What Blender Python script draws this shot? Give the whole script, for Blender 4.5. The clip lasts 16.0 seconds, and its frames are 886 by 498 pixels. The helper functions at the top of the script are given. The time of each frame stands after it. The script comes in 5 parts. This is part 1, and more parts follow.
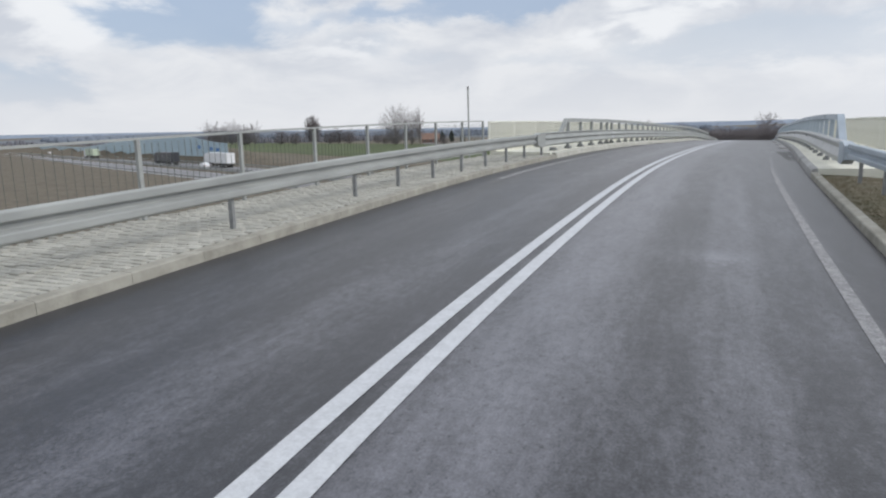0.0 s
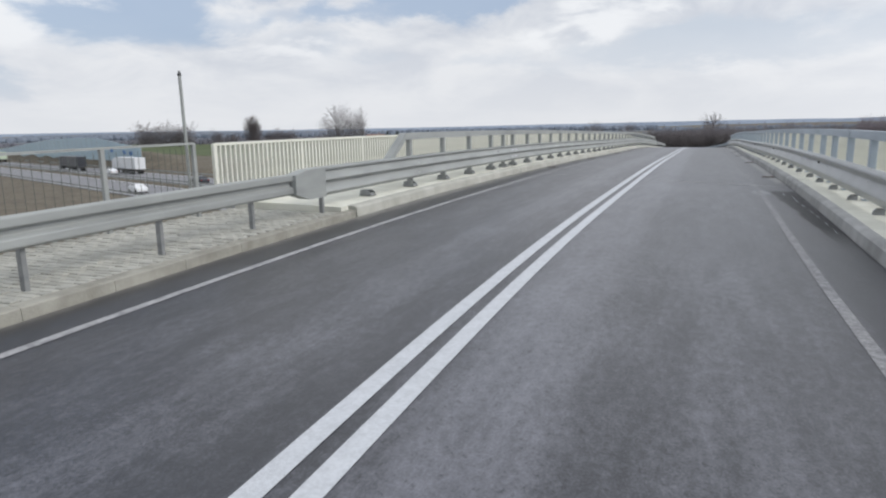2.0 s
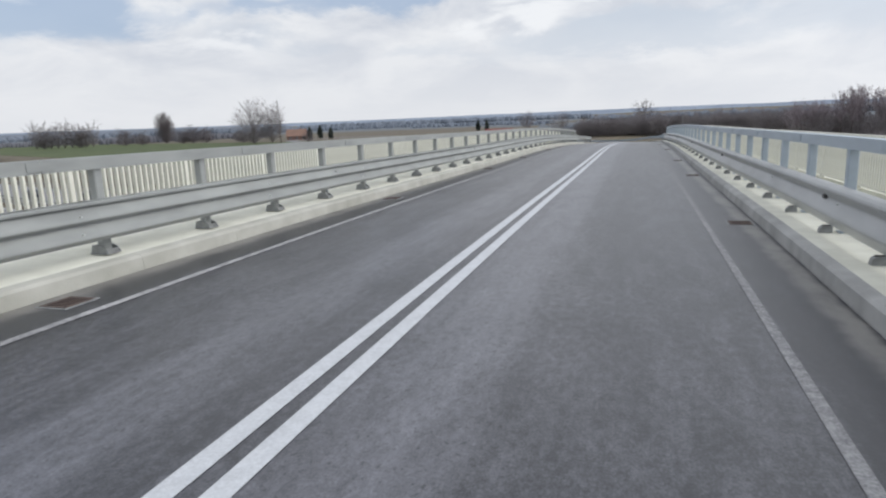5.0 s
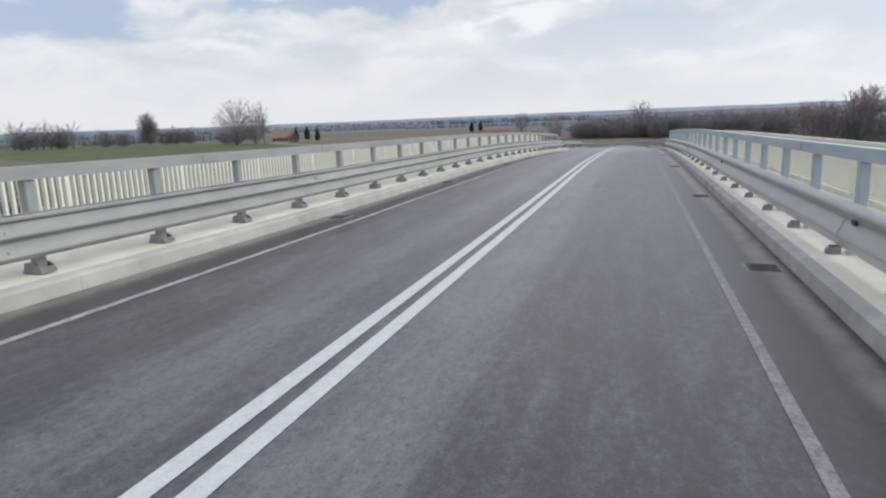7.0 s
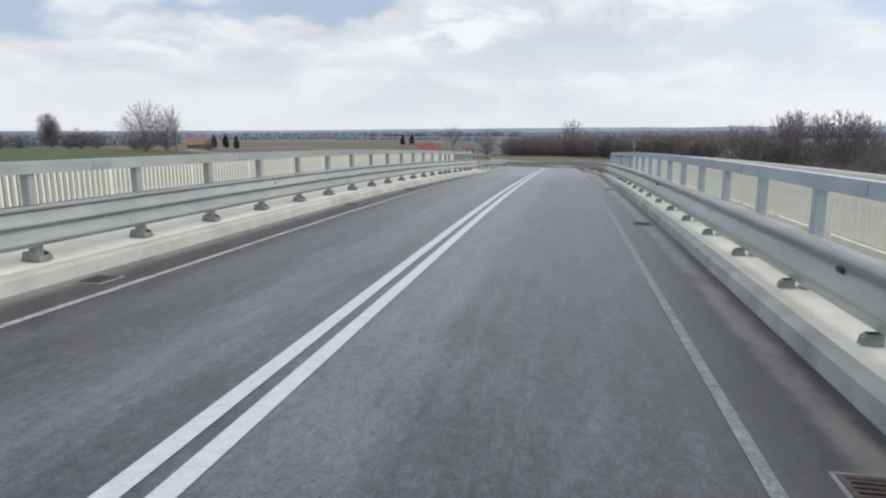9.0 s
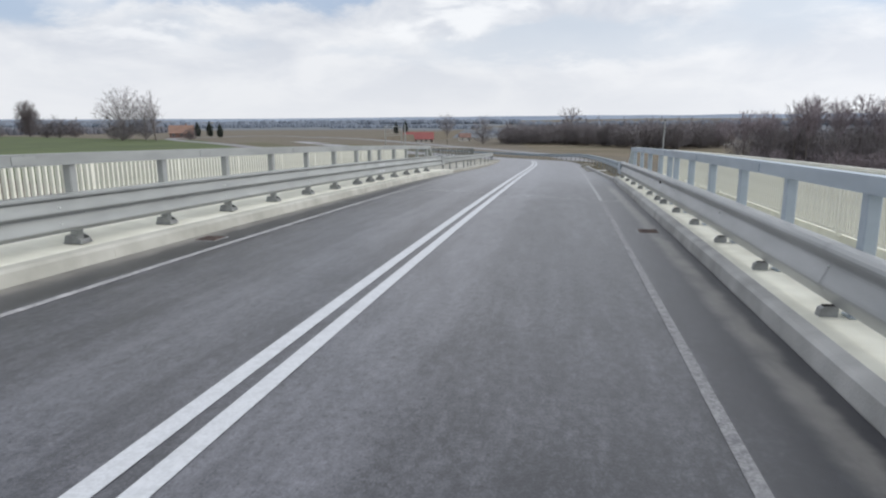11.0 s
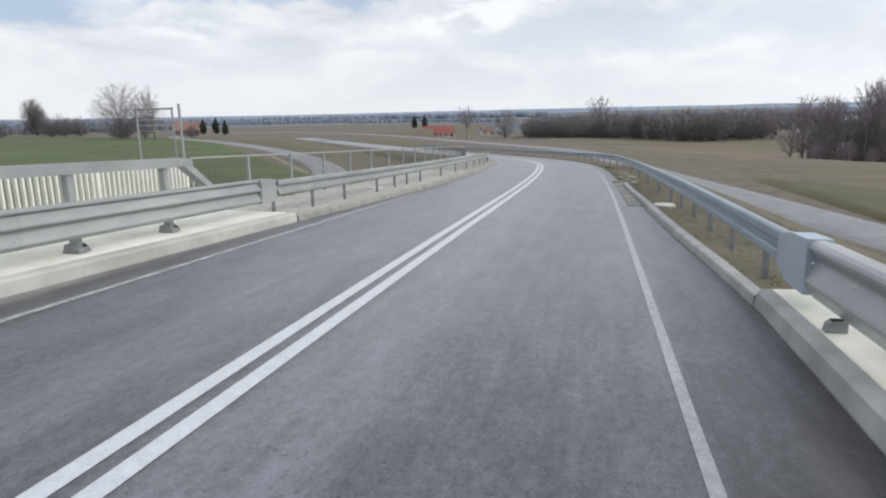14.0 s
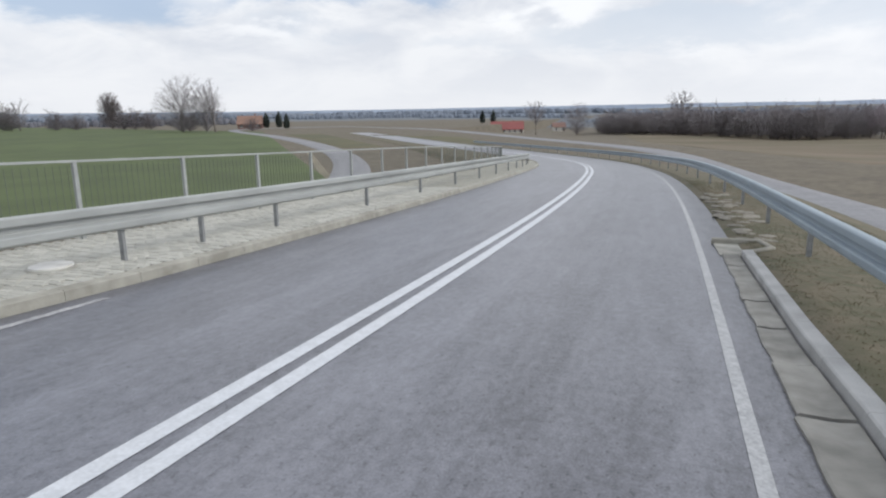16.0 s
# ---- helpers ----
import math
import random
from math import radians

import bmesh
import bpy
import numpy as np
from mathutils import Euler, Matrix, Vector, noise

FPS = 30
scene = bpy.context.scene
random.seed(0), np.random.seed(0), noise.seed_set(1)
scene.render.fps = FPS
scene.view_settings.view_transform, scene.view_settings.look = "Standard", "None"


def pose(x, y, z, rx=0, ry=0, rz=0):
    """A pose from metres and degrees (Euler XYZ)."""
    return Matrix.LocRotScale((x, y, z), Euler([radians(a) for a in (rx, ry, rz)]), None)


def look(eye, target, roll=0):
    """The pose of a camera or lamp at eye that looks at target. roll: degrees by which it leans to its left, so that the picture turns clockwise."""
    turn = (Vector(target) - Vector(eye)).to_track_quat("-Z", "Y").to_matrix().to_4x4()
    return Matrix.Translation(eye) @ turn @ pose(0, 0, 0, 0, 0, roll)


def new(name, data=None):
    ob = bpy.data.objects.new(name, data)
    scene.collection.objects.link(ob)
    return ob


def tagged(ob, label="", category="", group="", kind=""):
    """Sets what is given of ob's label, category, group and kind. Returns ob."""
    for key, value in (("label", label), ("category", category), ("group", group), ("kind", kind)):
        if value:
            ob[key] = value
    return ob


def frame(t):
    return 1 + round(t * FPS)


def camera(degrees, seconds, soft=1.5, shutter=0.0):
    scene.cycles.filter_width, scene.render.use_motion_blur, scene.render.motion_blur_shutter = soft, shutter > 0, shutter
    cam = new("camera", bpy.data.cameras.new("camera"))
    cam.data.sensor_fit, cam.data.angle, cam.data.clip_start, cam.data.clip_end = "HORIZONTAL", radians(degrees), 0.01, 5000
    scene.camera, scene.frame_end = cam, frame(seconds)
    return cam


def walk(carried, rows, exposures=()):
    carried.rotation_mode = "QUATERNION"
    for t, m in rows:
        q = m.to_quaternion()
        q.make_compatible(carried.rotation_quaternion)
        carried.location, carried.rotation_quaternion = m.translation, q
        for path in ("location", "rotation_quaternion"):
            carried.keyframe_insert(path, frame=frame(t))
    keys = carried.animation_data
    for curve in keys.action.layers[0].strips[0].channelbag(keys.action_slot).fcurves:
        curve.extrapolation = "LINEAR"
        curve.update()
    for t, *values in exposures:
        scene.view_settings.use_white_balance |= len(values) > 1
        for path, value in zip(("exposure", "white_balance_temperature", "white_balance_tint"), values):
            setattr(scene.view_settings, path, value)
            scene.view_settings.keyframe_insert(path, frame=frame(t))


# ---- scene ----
# ---- camera ----
cam = camera(69.87, 16.0, soft=2.2)
PATH = [
    (0, (2.806, 1.474, 1.112), (-5.999, 19.063, -2.543), -1.09),
    (0.5, (2.447, 4.606, 1.244), (-5.265, 22.723, -2.308), -1.35),
    (1, (2.112, 7.869, 1.372), (-5.882, 25.749, -2.676), -0.33),
    (1.5, (1.934, 10.971, 1.480), (-6.340, 28.802, -2.204), -1.86),
    (2, (1.883, 14.299, 1.576), (-5.607, 32.447, -2.099), -1.07),
    (2.5, (1.917, 18.040, 1.661), (-4.951, 36.392, -2.257), 0.39),
    (3, (2.024, 21.394, 1.716), (-3.979, 40.010, -2.402), 1.23),
    (3.5, (2.085, 24.376, 1.751), (-3.740, 43.058, -2.306), 0.29),
    (4, (2.078, 27.581, 1.776), (-4.160, 46.108, -2.359), -1.99),
    (4.5, (2.021, 30.669, 1.789), (-3.834, 49.353, -2.200), -2.35),
    (7, (2.165, 46.605, 1.691), (-3.588, 65.340, -2.254), -2.23),
    (7.5, (2.099, 49.721, 1.652), (-3.395, 68.662, -1.636), -1.43),
    (8, (2.062, 52.967, 1.608), (-2.175, 72.173, -2.024), -0.48),
    (8.5, (2.070, 55.995, 1.566), (0.256, 75.576, -2.076), 0.24),
    (9, (2.031, 59.447, 1.521), (-1.702, 78.763, -2.080), -0.30),
    (11.5, (2.185, 76.013, 1.310), (-1.448, 95.257, -2.696), -0.35),
    (12, (2.327, 79.450, 1.235), (-0.963, 98.740, -2.827), 0.49),
    (12.5, (2.383, 82.812, 1.151), (-1.158, 102.025, -3.058), 0.92),
    (13, (2.358, 86.501, 1.048), (-2.089, 105.610, -2.797), -0.86),
    (13.5, (2.392, 89.857, 0.945), (-2.182, 108.893, -3.105), -1.84),
    (14, (2.487, 93.519, 0.823), (-2.048, 112.546, -3.296), -1.17),
    (14.5, (2.583, 96.892, 0.703), (-2.480, 115.664, -3.948), 0.34),
    (15, (2.590, 100.690, 0.563), (-3.473, 119.263, -3.712), 1.25),
    (15.5, (2.609, 104.204, 0.427), (-3.968, 122.469, -4.381), 0.17),
    (16, (2.567, 108.219, 0.265), (-4.099, 126.598, -3.950), -0.90),
]
walk(cam, [(t, look(eye, target, roll)) for t, eye, target, roll in PATH],
     exposures=[(0.0, 0.0), (4.5, 0.02), (7.0, 0.05), (9.0, 0.08), (11.5, 0.10), (13.0, 0.14), (16.0, 0.17)])

# ---- world and sun ----
SUN_EL, SUN_AZ = 36.0, 82.0
world = bpy.data.worlds.new("sky")
scene.world = world
world.use_nodes = True
wn, wl = world.node_tree.nodes, world.node_tree.links
wn.clear()


def wnode(kind, **values):
    n = wn.new(kind)
    for key, value in values.items():
        n.inputs[key].default_value = value
    return n


def wmath(op, a, b):
    n = wn.new("ShaderNodeMath")
    n.operation = op
    for i, v in enumerate((a, b)):
        if isinstance(v, (int, float)):
            n.inputs[i].default_value = v
        else:
            wl.new(v, n.inputs[i])
    return n.outputs[0]


sky = wn.new("ShaderNodeTexSky")
sky.sky_type = "NISHITA"
sky.sun_disc = False
sky.sun_elevation, sky.sun_rotation = radians(SUN_EL), radians(SUN_AZ)
sky.air_density, sky.dust_density = 1.2, 2.0
sky_gain = wn.new("ShaderNodeVectorMath")
sky_gain.operation = "SCALE"
wl.new(sky.outputs[0], sky_gain.inputs[0])
sky_gain.inputs["Scale"].default_value = 0.1
coord = wn.new("ShaderNodeTexCoord")
sep = wn.new("ShaderNodeSeparateXYZ")
wl.new(coord.outputs["Generated"], sep.inputs[0])
height = wmath("MAXIMUM", sep.outputs[2], 0.0)
down = wmath("ADD", height, 0.33)
flat = wn.new("ShaderNodeCombineXYZ")
wl.new(wmath("DIVIDE", sep.outputs[0], down), flat.inputs[0])
wl.new(wmath("DIVIDE", sep.outputs[1], down), flat.inputs[1])
flat.inputs[2].default_value = 3.7
bearing = wmath("ARCTAN2", sep.outputs[0], sep.outputs[1])
dome = wn.new("ShaderNodeCombineXYZ")
wl.new(wmath("MULTIPLY", bearing, 3.0), dome.inputs[0])
wl.new(wmath("MULTIPLY", height, 7.5), dome.inputs[1])
dome.inputs[2].default_value = 2.3
cloud = wnode("ShaderNodeTexNoise", Scale=1.25, Detail=6.0, Roughness=0.52, Distortion=0.15)
wl.new(flat.outputs[0], cloud.inputs["Vector"])
billow = wnode("ShaderNodeTexNoise", Scale=2.1, Detail=7.0, Roughness=0.56, Distortion=0.35)
wl.new(dome.outputs[0], billow.inputs["Vector"])
drift = wnode("ShaderNodeTexNoise", Scale=1.6, Detail=6.0, Roughness=0.6, Distortion=0.2)
shift_ = wn.new("ShaderNodeVectorMath")
shift_.operation = "ADD"
wl.new(dome.outputs[0], shift_.inputs[0])
shift_.inputs[1].default_value = (7.1, 3.3, 5.0)
wl.new(shift_.outputs[0], drift.inputs["Vector"])
b_warp = wmath("ADD", bearing, wmath("MULTIPLY", wmath("SUBTRACT", billow.outputs[0], 0.5), 0.42))
e_warp = wmath("ADD", height, wmath("MULTIPLY", wmath("SUBTRACT", drift.outputs[0], 0.5), 0.16))


def cloud_form(b0, e0, b_size, e_size, amount):
    """A soft oval of sky at a bearing in degrees and a height, with a ragged edge."""
    p = wmath("DIVIDE", wmath("SUBTRACT", b_warp, radians(b0)), radians(b_size))
    q = wmath("DIVIDE", wmath("SUBTRACT", e_warp, e0), e_size)
    r = wmath("ADD", wmath("MULTIPLY", p, p), wmath("MULTIPLY", q, q))
    return wmath("MULTIPLY", wmath("EXPONENT", wmath("MULTIPLY", r, -1.0), 0.0), amount)


def gather(forms):
    total = cloud_form(*forms[0])
    for f in forms[1:]:
        total = wmath("ADD", total, cloud_form(*f))
    return total


def ramp01(value, lo, hi, top=1.0):
    n = wn.new("ShaderNodeMapRange")
    n.interpolation_type = "SMOOTHSTEP"
    n.inputs["From Min"].default_value, n.inputs["From Max"].default_value = lo, hi
    n.inputs["To Max"].default_value = top
    wl.new(value, n.inputs[0])
    return n.outputs[0]


def layer(fac, below, colour):
    n = wn.new("ShaderNodeMix")
    n.data_type = "RGBA"
    wl.new(fac, n.inputs[0])
    wl.new(below, n.inputs[6])
    if isinstance(colour, tuple):
        n.inputs[7].default_value = (*colour, 1)
    else:
        wl.new(colour, n.inputs[7])
    return n.outputs[2]


tone = wn.new("ShaderNodeValToRGB")
tone.color_ramp.elements[0].position, tone.color_ramp.elements[1].position = 0.37, 0.62
tone.color_ramp.elements[0].color, tone.color_ramp.elements[1].color = (0.70, 0.722, 0.765, 1), (0.925, 0.92, 0.915, 1)
wl.new(billow.outputs[0], tone.inputs[0])
blue = layer(wmath("ADD", 0.72, 0.0), sky_gain.outputs[0], (0.53, 0.635, 0.81))
gaps = gather([(-46, 0.165, 8.5, 0.055, 1.0), (-60, 0.075, 6, 0.030, 0.75), (-22.5, 0.185, 5.5, 0.038, 1.0), (-31, 0.155, 5, 0.022, 0.55),
               (28, 0.17, 8, 0.05, 0.7), (62, 0.14, 14, 0.05, 0.9), (-100, 0.15, 16, 0.06, 0.9), (120, 0.16, 20, 0.06, 0.9), (175, 0.14, 18, 0.05, 0.8)])
greys = gather([(1, 0.115, 12, 0.030, 0.9), (18, 0.15, 7, 0.035, 0.7), (-33, 0.12, 6, 0.020, 0.5), (-17, 0.095, 6, 0.018, 0.4), (48, 0.10, 12, 0.03, 0.8)])
whites = gather([(-56, 0.155, 6, 0.055, 1.0), (-10, 0.15, 5, 0.030, 0.9), (-36, 0.105, 7, 0.020, 0.7), (3, 0.082, 6, 0.014, 0.6), (8, 0.19, 9, 0.030, 0.8)])
overhead = wmath("MULTIPLY", ramp01(cloud.outputs[0], 0.48, 0.36), ramp01(height, 0.20, 0.34))
decked = layer(ramp01(greys, 0.15, 0.75, 0.85), tone.outputs[0], (0.655, 0.71, 0.775))
decked = layer(wmath("MAXIMUM", ramp01(gaps, 0.22, 0.72, 0.92), overhead), decked, blue)
mixed_out = layer(ramp01(whites, 0.25, 0.85, 0.9), decked, (1.0, 0.995, 0.985))
haze = wn.new("ShaderNodeMapRange")
haze.inputs["From Min"].default_value, haze.inputs["From Max"].default_value = 0.0, 0.135
haze.inputs["To Min"].default_value, haze.inputs["To Max"].default_value = 0.90, 0.0
wl.new(height, haze.inputs[0])
veil = wn.new("ShaderNodeMix")
veil.data_type = "RGBA"
wl.new(haze.outputs[0], veil.inputs[0])
wl.new(mixed_out, veil.inputs[6])
veil.inputs[7].default_value = (0.87, 0.865, 0.865, 1)
back = wnode("ShaderNodeBackground", Strength=1.0)
# clouds are brighter towards the veiled sun
toward = wn.new("ShaderNodeVectorMath")
toward.operation = "DOT_PRODUCT"
wl.new(coord.outputs["Generated"], toward.inputs[0])
toward.inputs[1].default_value = (math.sin(radians(SUN_AZ)) * math.cos(radians(SUN_EL)), math.cos(radians(SUN_AZ)) * math.cos(radians(SUN_EL)), math.sin(radians(SUN_EL)))
lit = wmath("MAXIMUM", toward.outputs["Value"], 0.0)
tint = wn.new("ShaderNodeVectorMath")
tint.operation = "MULTIPLY"
wl.new(veil.outputs[2], tint.inputs[0])
tint.inputs[1].default_value = (0.972, 1.0, 1.045)
gain = wmath("ADD", wmath("MULTIPLY", wmath("MULTIPLY", lit, lit), 0.48), 0.90)
bright = wn.new("ShaderNodeVectorMath")
bright.operation = "SCALE"
wl.new(tint.outputs[0], bright.inputs[0])
wl.new(gain, bright.inputs["Scale"])
wl.new(bright.outputs[0], back.inputs[0])
wout = wn.new("ShaderNodeOutputWorld")
wl.new(back.outputs[0], wout.inputs[0])

sun_data = bpy.data.lights.new("sun", "SUN")
sun_data.energy, sun_data.angle, sun_data.color = 1.3, radians(26), (1.0, 0.96, 0.90)
sun = new("sun", sun_data)
az, el = radians(SUN_AZ), radians(SUN_EL)
sun.matrix_basis = look((0, 0, 60), (-math.sin(az) * math.cos(el), -math.cos(az) * math.cos(el), 60 - math.sin(el)))

# ---- materials ----


def material(name, colour, colour2=None, scale=6.0, rough=0.8, metal=0.0, bump=0.0, bump_scale=40.0, big=0.25,
             stretch=(1, 1, 1), vary=0.0, emit=None, island=False):
    """Two tones mixed by noise at two scales, with fine relief; vary: change from piece to piece."""
    m = bpy.data.materials.new(name)
    m.use_nodes = True
    nt = m.node_tree
    b = nt.nodes["Principled BSDF"]
    b.inputs["Roughness"].default_value, b.inputs["Metallic"].default_value = rough, metal
    colour2 = colour2 or tuple(0.75 * c for c in colour)
    tc = nt.nodes.new("ShaderNodeTexCoord")
    mp = nt.nodes.new("ShaderNodeMapping")
    mp.inputs["Scale"].default_value = stretch
    nt.links.new(tc.outputs["Object"], mp.inputs[0])
    fine = nt.nodes.new("ShaderNodeTexNoise")
    fine.inputs["Scale"].default_value, fine.inputs["Detail"].default_value = scale, 6
    wide = nt.nodes.new("ShaderNodeTexNoise")
    wide.inputs["Scale"].default_value, wide.inputs["Detail"].default_value = scale * big, 4
    for n in (fine, wide):
        nt.links.new(mp.outputs[0], n.inputs["Vector"])
    add = nt.nodes.new("ShaderNodeMath")
    add.operation = "ADD"
    nt.links.new(fine.outputs[0], add.inputs[0])
    nt.links.new(wide.outputs[0], add.inputs[1])
    last = add.outputs[0]
    if vary:
        rnd = nt.nodes.new("ShaderNodeNewGeometry" if island else "ShaderNodeObjectInfo")
        ma = nt.nodes.new("ShaderNodeMath")
        ma.operation = "MULTIPLY_ADD"
        nt.links.new(rnd.outputs["Random Per Island" if island else "Random"], ma.inputs[0])
        ma.inputs[1].default_value = vary
        nt.links.new(last, ma.inputs[2])
        last = ma.outputs[0]
    ramp = nt.nodes.new("ShaderNodeMapRange")
    ramp.inputs[1].default_value, ramp.inputs[2].default_value = 0.75, 1.25 + vary
    nt.links.new(last, ramp.inputs[0])
    mix = nt.nodes.new("ShaderNodeMix")
    mix.data_type = "RGBA"
    mix.inputs[6].default_value, mix.inputs[7].default_value = (*colour2, 1), (*colour, 1)
    nt.links.new(ramp.outputs[0], mix.inputs[0])
    nt.links.new(mix.outputs[2], b.inputs["Base Color"])
    if bump:
        bn = nt.nodes.new("ShaderNodeTexNoise")
        bn.inputs["Scale"].default_value, bn.inputs["Detail"].default_value = bump_scale, 5
        nt.links.new(tc.outputs["Object"], bn.inputs["Vector"])
        bu = nt.nodes.new("ShaderNodeBump")
        bu.inputs["Strength"].default_value, bu.inputs["Distance"].default_value = bump, 0.02
        nt.links.new(bn.outputs[0], bu.inputs["Height"])
        nt.links.new(bu.outputs[0], b.inputs["Normal"])
    if emit:
        b.inputs["Emission Color"].default_value, b.inputs["Emission Strength"].default_value = (*emit, 1), 1.0
    return m


def asphalt_material():
    """Worn asphalt: aggregate grain, paler middle and wheel tracks along the road (u across, v along)."""
    m = bpy.data.materials.new("asphalt")
    m.use_nodes = True
    nt = m.node_tree
    b = nt.nodes["Principled BSDF"]
    b.inputs["Roughness"].default_value = 0.37
    b.inputs["Specular IOR Level"].default_value = 0.90
    uv = nt.nodes.new("ShaderNodeUVMap")

    def tex(scale, detail, stretch, rough=0.6):
        mp = nt.nodes.new("ShaderNodeMapping")
        mp.inputs["Scale"].default_value = stretch
        nt.links.new(uv.outputs[0], mp.inputs[0])
        n = nt.nodes.new("ShaderNodeTexNoise")
        n.inputs["Scale"].default_value, n.inputs["Detail"].default_value = scale, detail
        n.inputs["Roughness"].default_value = rough
        nt.links.new(mp.outputs[0], n.inputs["Vector"])
        return n.outputs[0]

    def maths(op, a, c, d=0.0):
        n = nt.nodes.new("ShaderNodeMath")
        n.operation = op
        for i, v in enumerate((a, c, d)):
            if isinstance(v, (int, float)):
                n.inputs[i].default_value = v
            else:
                nt.links.new(v, n.inputs[i])
        return n.outputs[0]

    sx = nt.nodes.new("ShaderNodeSeparateXYZ")
    nt.links.new(uv.outputs[0], sx.inputs[0])
    wob = maths("MULTIPLY_ADD", tex(1.0, 4, (0.4, 0.12, 1)), 0.3, -0.15)
    u = maths("ADD", sx.outputs[0], wob)
    curve = nt.nodes.new("ShaderNodeFloatCurve")
    mapping = curve.mapping
    c = mapping.curves[0]
    marks = [(-4.2, .14), (-3.6, .10), (-3.15, .12), (-2.8, .30), (-2.3, .36), (-1.9, .24), (-1.5, .34), (-1.15, .66), (-.75, .52), (-.4, .26), (.0, .30), (.28, .62),
             (.7, .80), (1.05, .66), (1.28, .30), (1.7, .20), (2.2, .22), (2.6, .18), (3.0, .12), (3.3, .05), (4.2, .08)]
    pts = [((a + 4.5) / 9.0, v) for a, v in marks]
    c.points[0].location, c.points[1].location = pts[0], pts[-1]
    for p in pts[1:-1]:
        c.points.new(*p)
    mapping.update()
    nt.links.new(maths("MULTIPLY_ADD", u, 1 / 9.0, 0.5), curve.inputs["Value"])
    def window(value, a0, a1, lo=0.0, hi=1.0):
        n = nt.nodes.new("ShaderNodeMapRange")
        n.interpolation_type = "SMOOTHSTEP"
        for k, q in enumerate((a0, a1, lo, hi)):
            n.inputs[k + 1].default_value = q
        nt.links.new(value, n.inputs[0])
        return n.outputs[0]

    patches = tex(0.9, 5, (0.8, 0.16, 1))
    clumps = tex(3.2, 4, (1.3, 0.30, 1), 0.6)
    specks = tex(15.0, 5, (1, 0.55, 1), 0.75)
    grain = tex(60.0, 3, (1, 0.7, 1), 0.75)
    streaks = tex(1.0, 4, (6.5, 0.05, 1))
    even = window(sx.outputs[1], 92.0, 107.0, 0.0, 0.68)
    lane_v = maths("ADD", maths("MULTIPLY", curve.outputs[0], maths("SUBTRACT", 1.0, even)), maths("MULTIPLY", even, 0.42))
    v = maths("ADD", lane_v, maths("MULTIPLY_ADD", patches, 1.0, -0.5))
    v = maths("ADD", v, maths("MULTIPLY_ADD", clumps, 1.15, -0.575))
    v = maths("ADD", v, maths("MULTIPLY_ADD", specks, 1.95, -0.975))
    v = maths("ADD", v, maths("MULTIPLY_ADD", grain, 1.9, -0.95))
    v = maths("ADD", v, maths("MULTIPLY_ADD", streaks, 0.55, -0.275))

    v = maths("ADD", v, maths("MULTIPLY", window(sx.outputs[1], 92.0, 103.0, 0.0, 0.66), window(maths("ABSOLUTE", sx.outputs[0], 0.0), 3.45, 3.05, 0.55, 1.0)))
    v = maths("ADD", v, maths("MULTIPLY", window(sx.outputs[1], 32.0, 14.0, 0.0, -0.30), window(u, 0.3, -0.4)))
    v = maths("SUBTRACT", v, maths("MULTIPLY", window(maths("ABSOLUTE", sx.outputs[0], 0.0), 3.12, 3.26, 0.0, 0.34), window(sx.outputs[1], 103.0, 95.0)))
    # pale worn patches: one across the lane before the bridge, scuffs round the second joint; paler wheel tracks on the
    # approach; also a pale spot at the black stain's far end
    def spot(u0, s0, ru, rs, amount):
        p = maths("DIVIDE", maths("SUBTRACT", maths("ADD", u, maths("MULTIPLY_ADD", clumps, 0.8, -0.4)), u0), ru)
        q = maths("DIVIDE", maths("SUBTRACT", maths("ADD", sx.outputs[1], maths("MULTIPLY_ADD", specks, 0.8, -0.4)), s0), rs)
        return maths("MULTIPLY", maths("EXPONENT", maths("MULTIPLY", maths("MULTIPLY_ADD", p, p, maths("MULTIPLY", q, q)), -1.0), 0.0), amount)
    for q in ((1.85, 9.0, 0.42, 0.30, 0.85), (1.2, 91.4, 0.6, 0.7, 0.6), (1.5, 94.5, 0.5, 1.8, 0.45), (-1.6, 93.2, 0.6, 0.8, 0.35), (3.22, 30.7, 0.10, 0.45, 2.2), (1.3, 31.5, 0.7, 1.2, 0.3), (-1.0, 32.0, 0.5, 1.0, 0.3)):
        v = maths("ADD", v, spot(*q))
    track = maths("MULTIPLY", window(u, 1.75, 1.95), window(u, 2.5, 2.25))
    v = maths("ADD", v, maths("MULTIPLY", maths("MULTIPLY", track, window(sx.outputs[1], 24.0, 12.0, 0.0, 0.46)), 1.0))
    v = maths("ADD", v, maths("MULTIPLY", maths("MULTIPLY", window(u, 0.25, 0.45), window(u, 1.35, 1.15)), window(sx.outputs[1], 26.0, 12.0, 0.0, 0.22)))
    v = maths("SUBTRACT", v, maths("MULTIPLY", window(tex(22.0, 3, (1, 0.7, 1), 0.6), 0.40, 0.33), 0.55))
    v = maths("MINIMUM", maths("SMOOTH_MAX", v, 0.0, 0.40), 1.7)
    v = maths("ADD", v, maths("MULTIPLY_ADD", maths("MULTIPLY", specks, clumps), 0.5, -0.14))
    mix = nt.nodes.new("ShaderNodeMix")
    mix.data_type = "RGBA"
    mix.inputs[6].default_value, mix.inputs[7].default_value = (0.016, 0.017, 0.024, 1), (0.122, 0.125, 0.146, 1)
    mix.clamp_factor = False
    nt.links.new(v, mix.inputs[0])
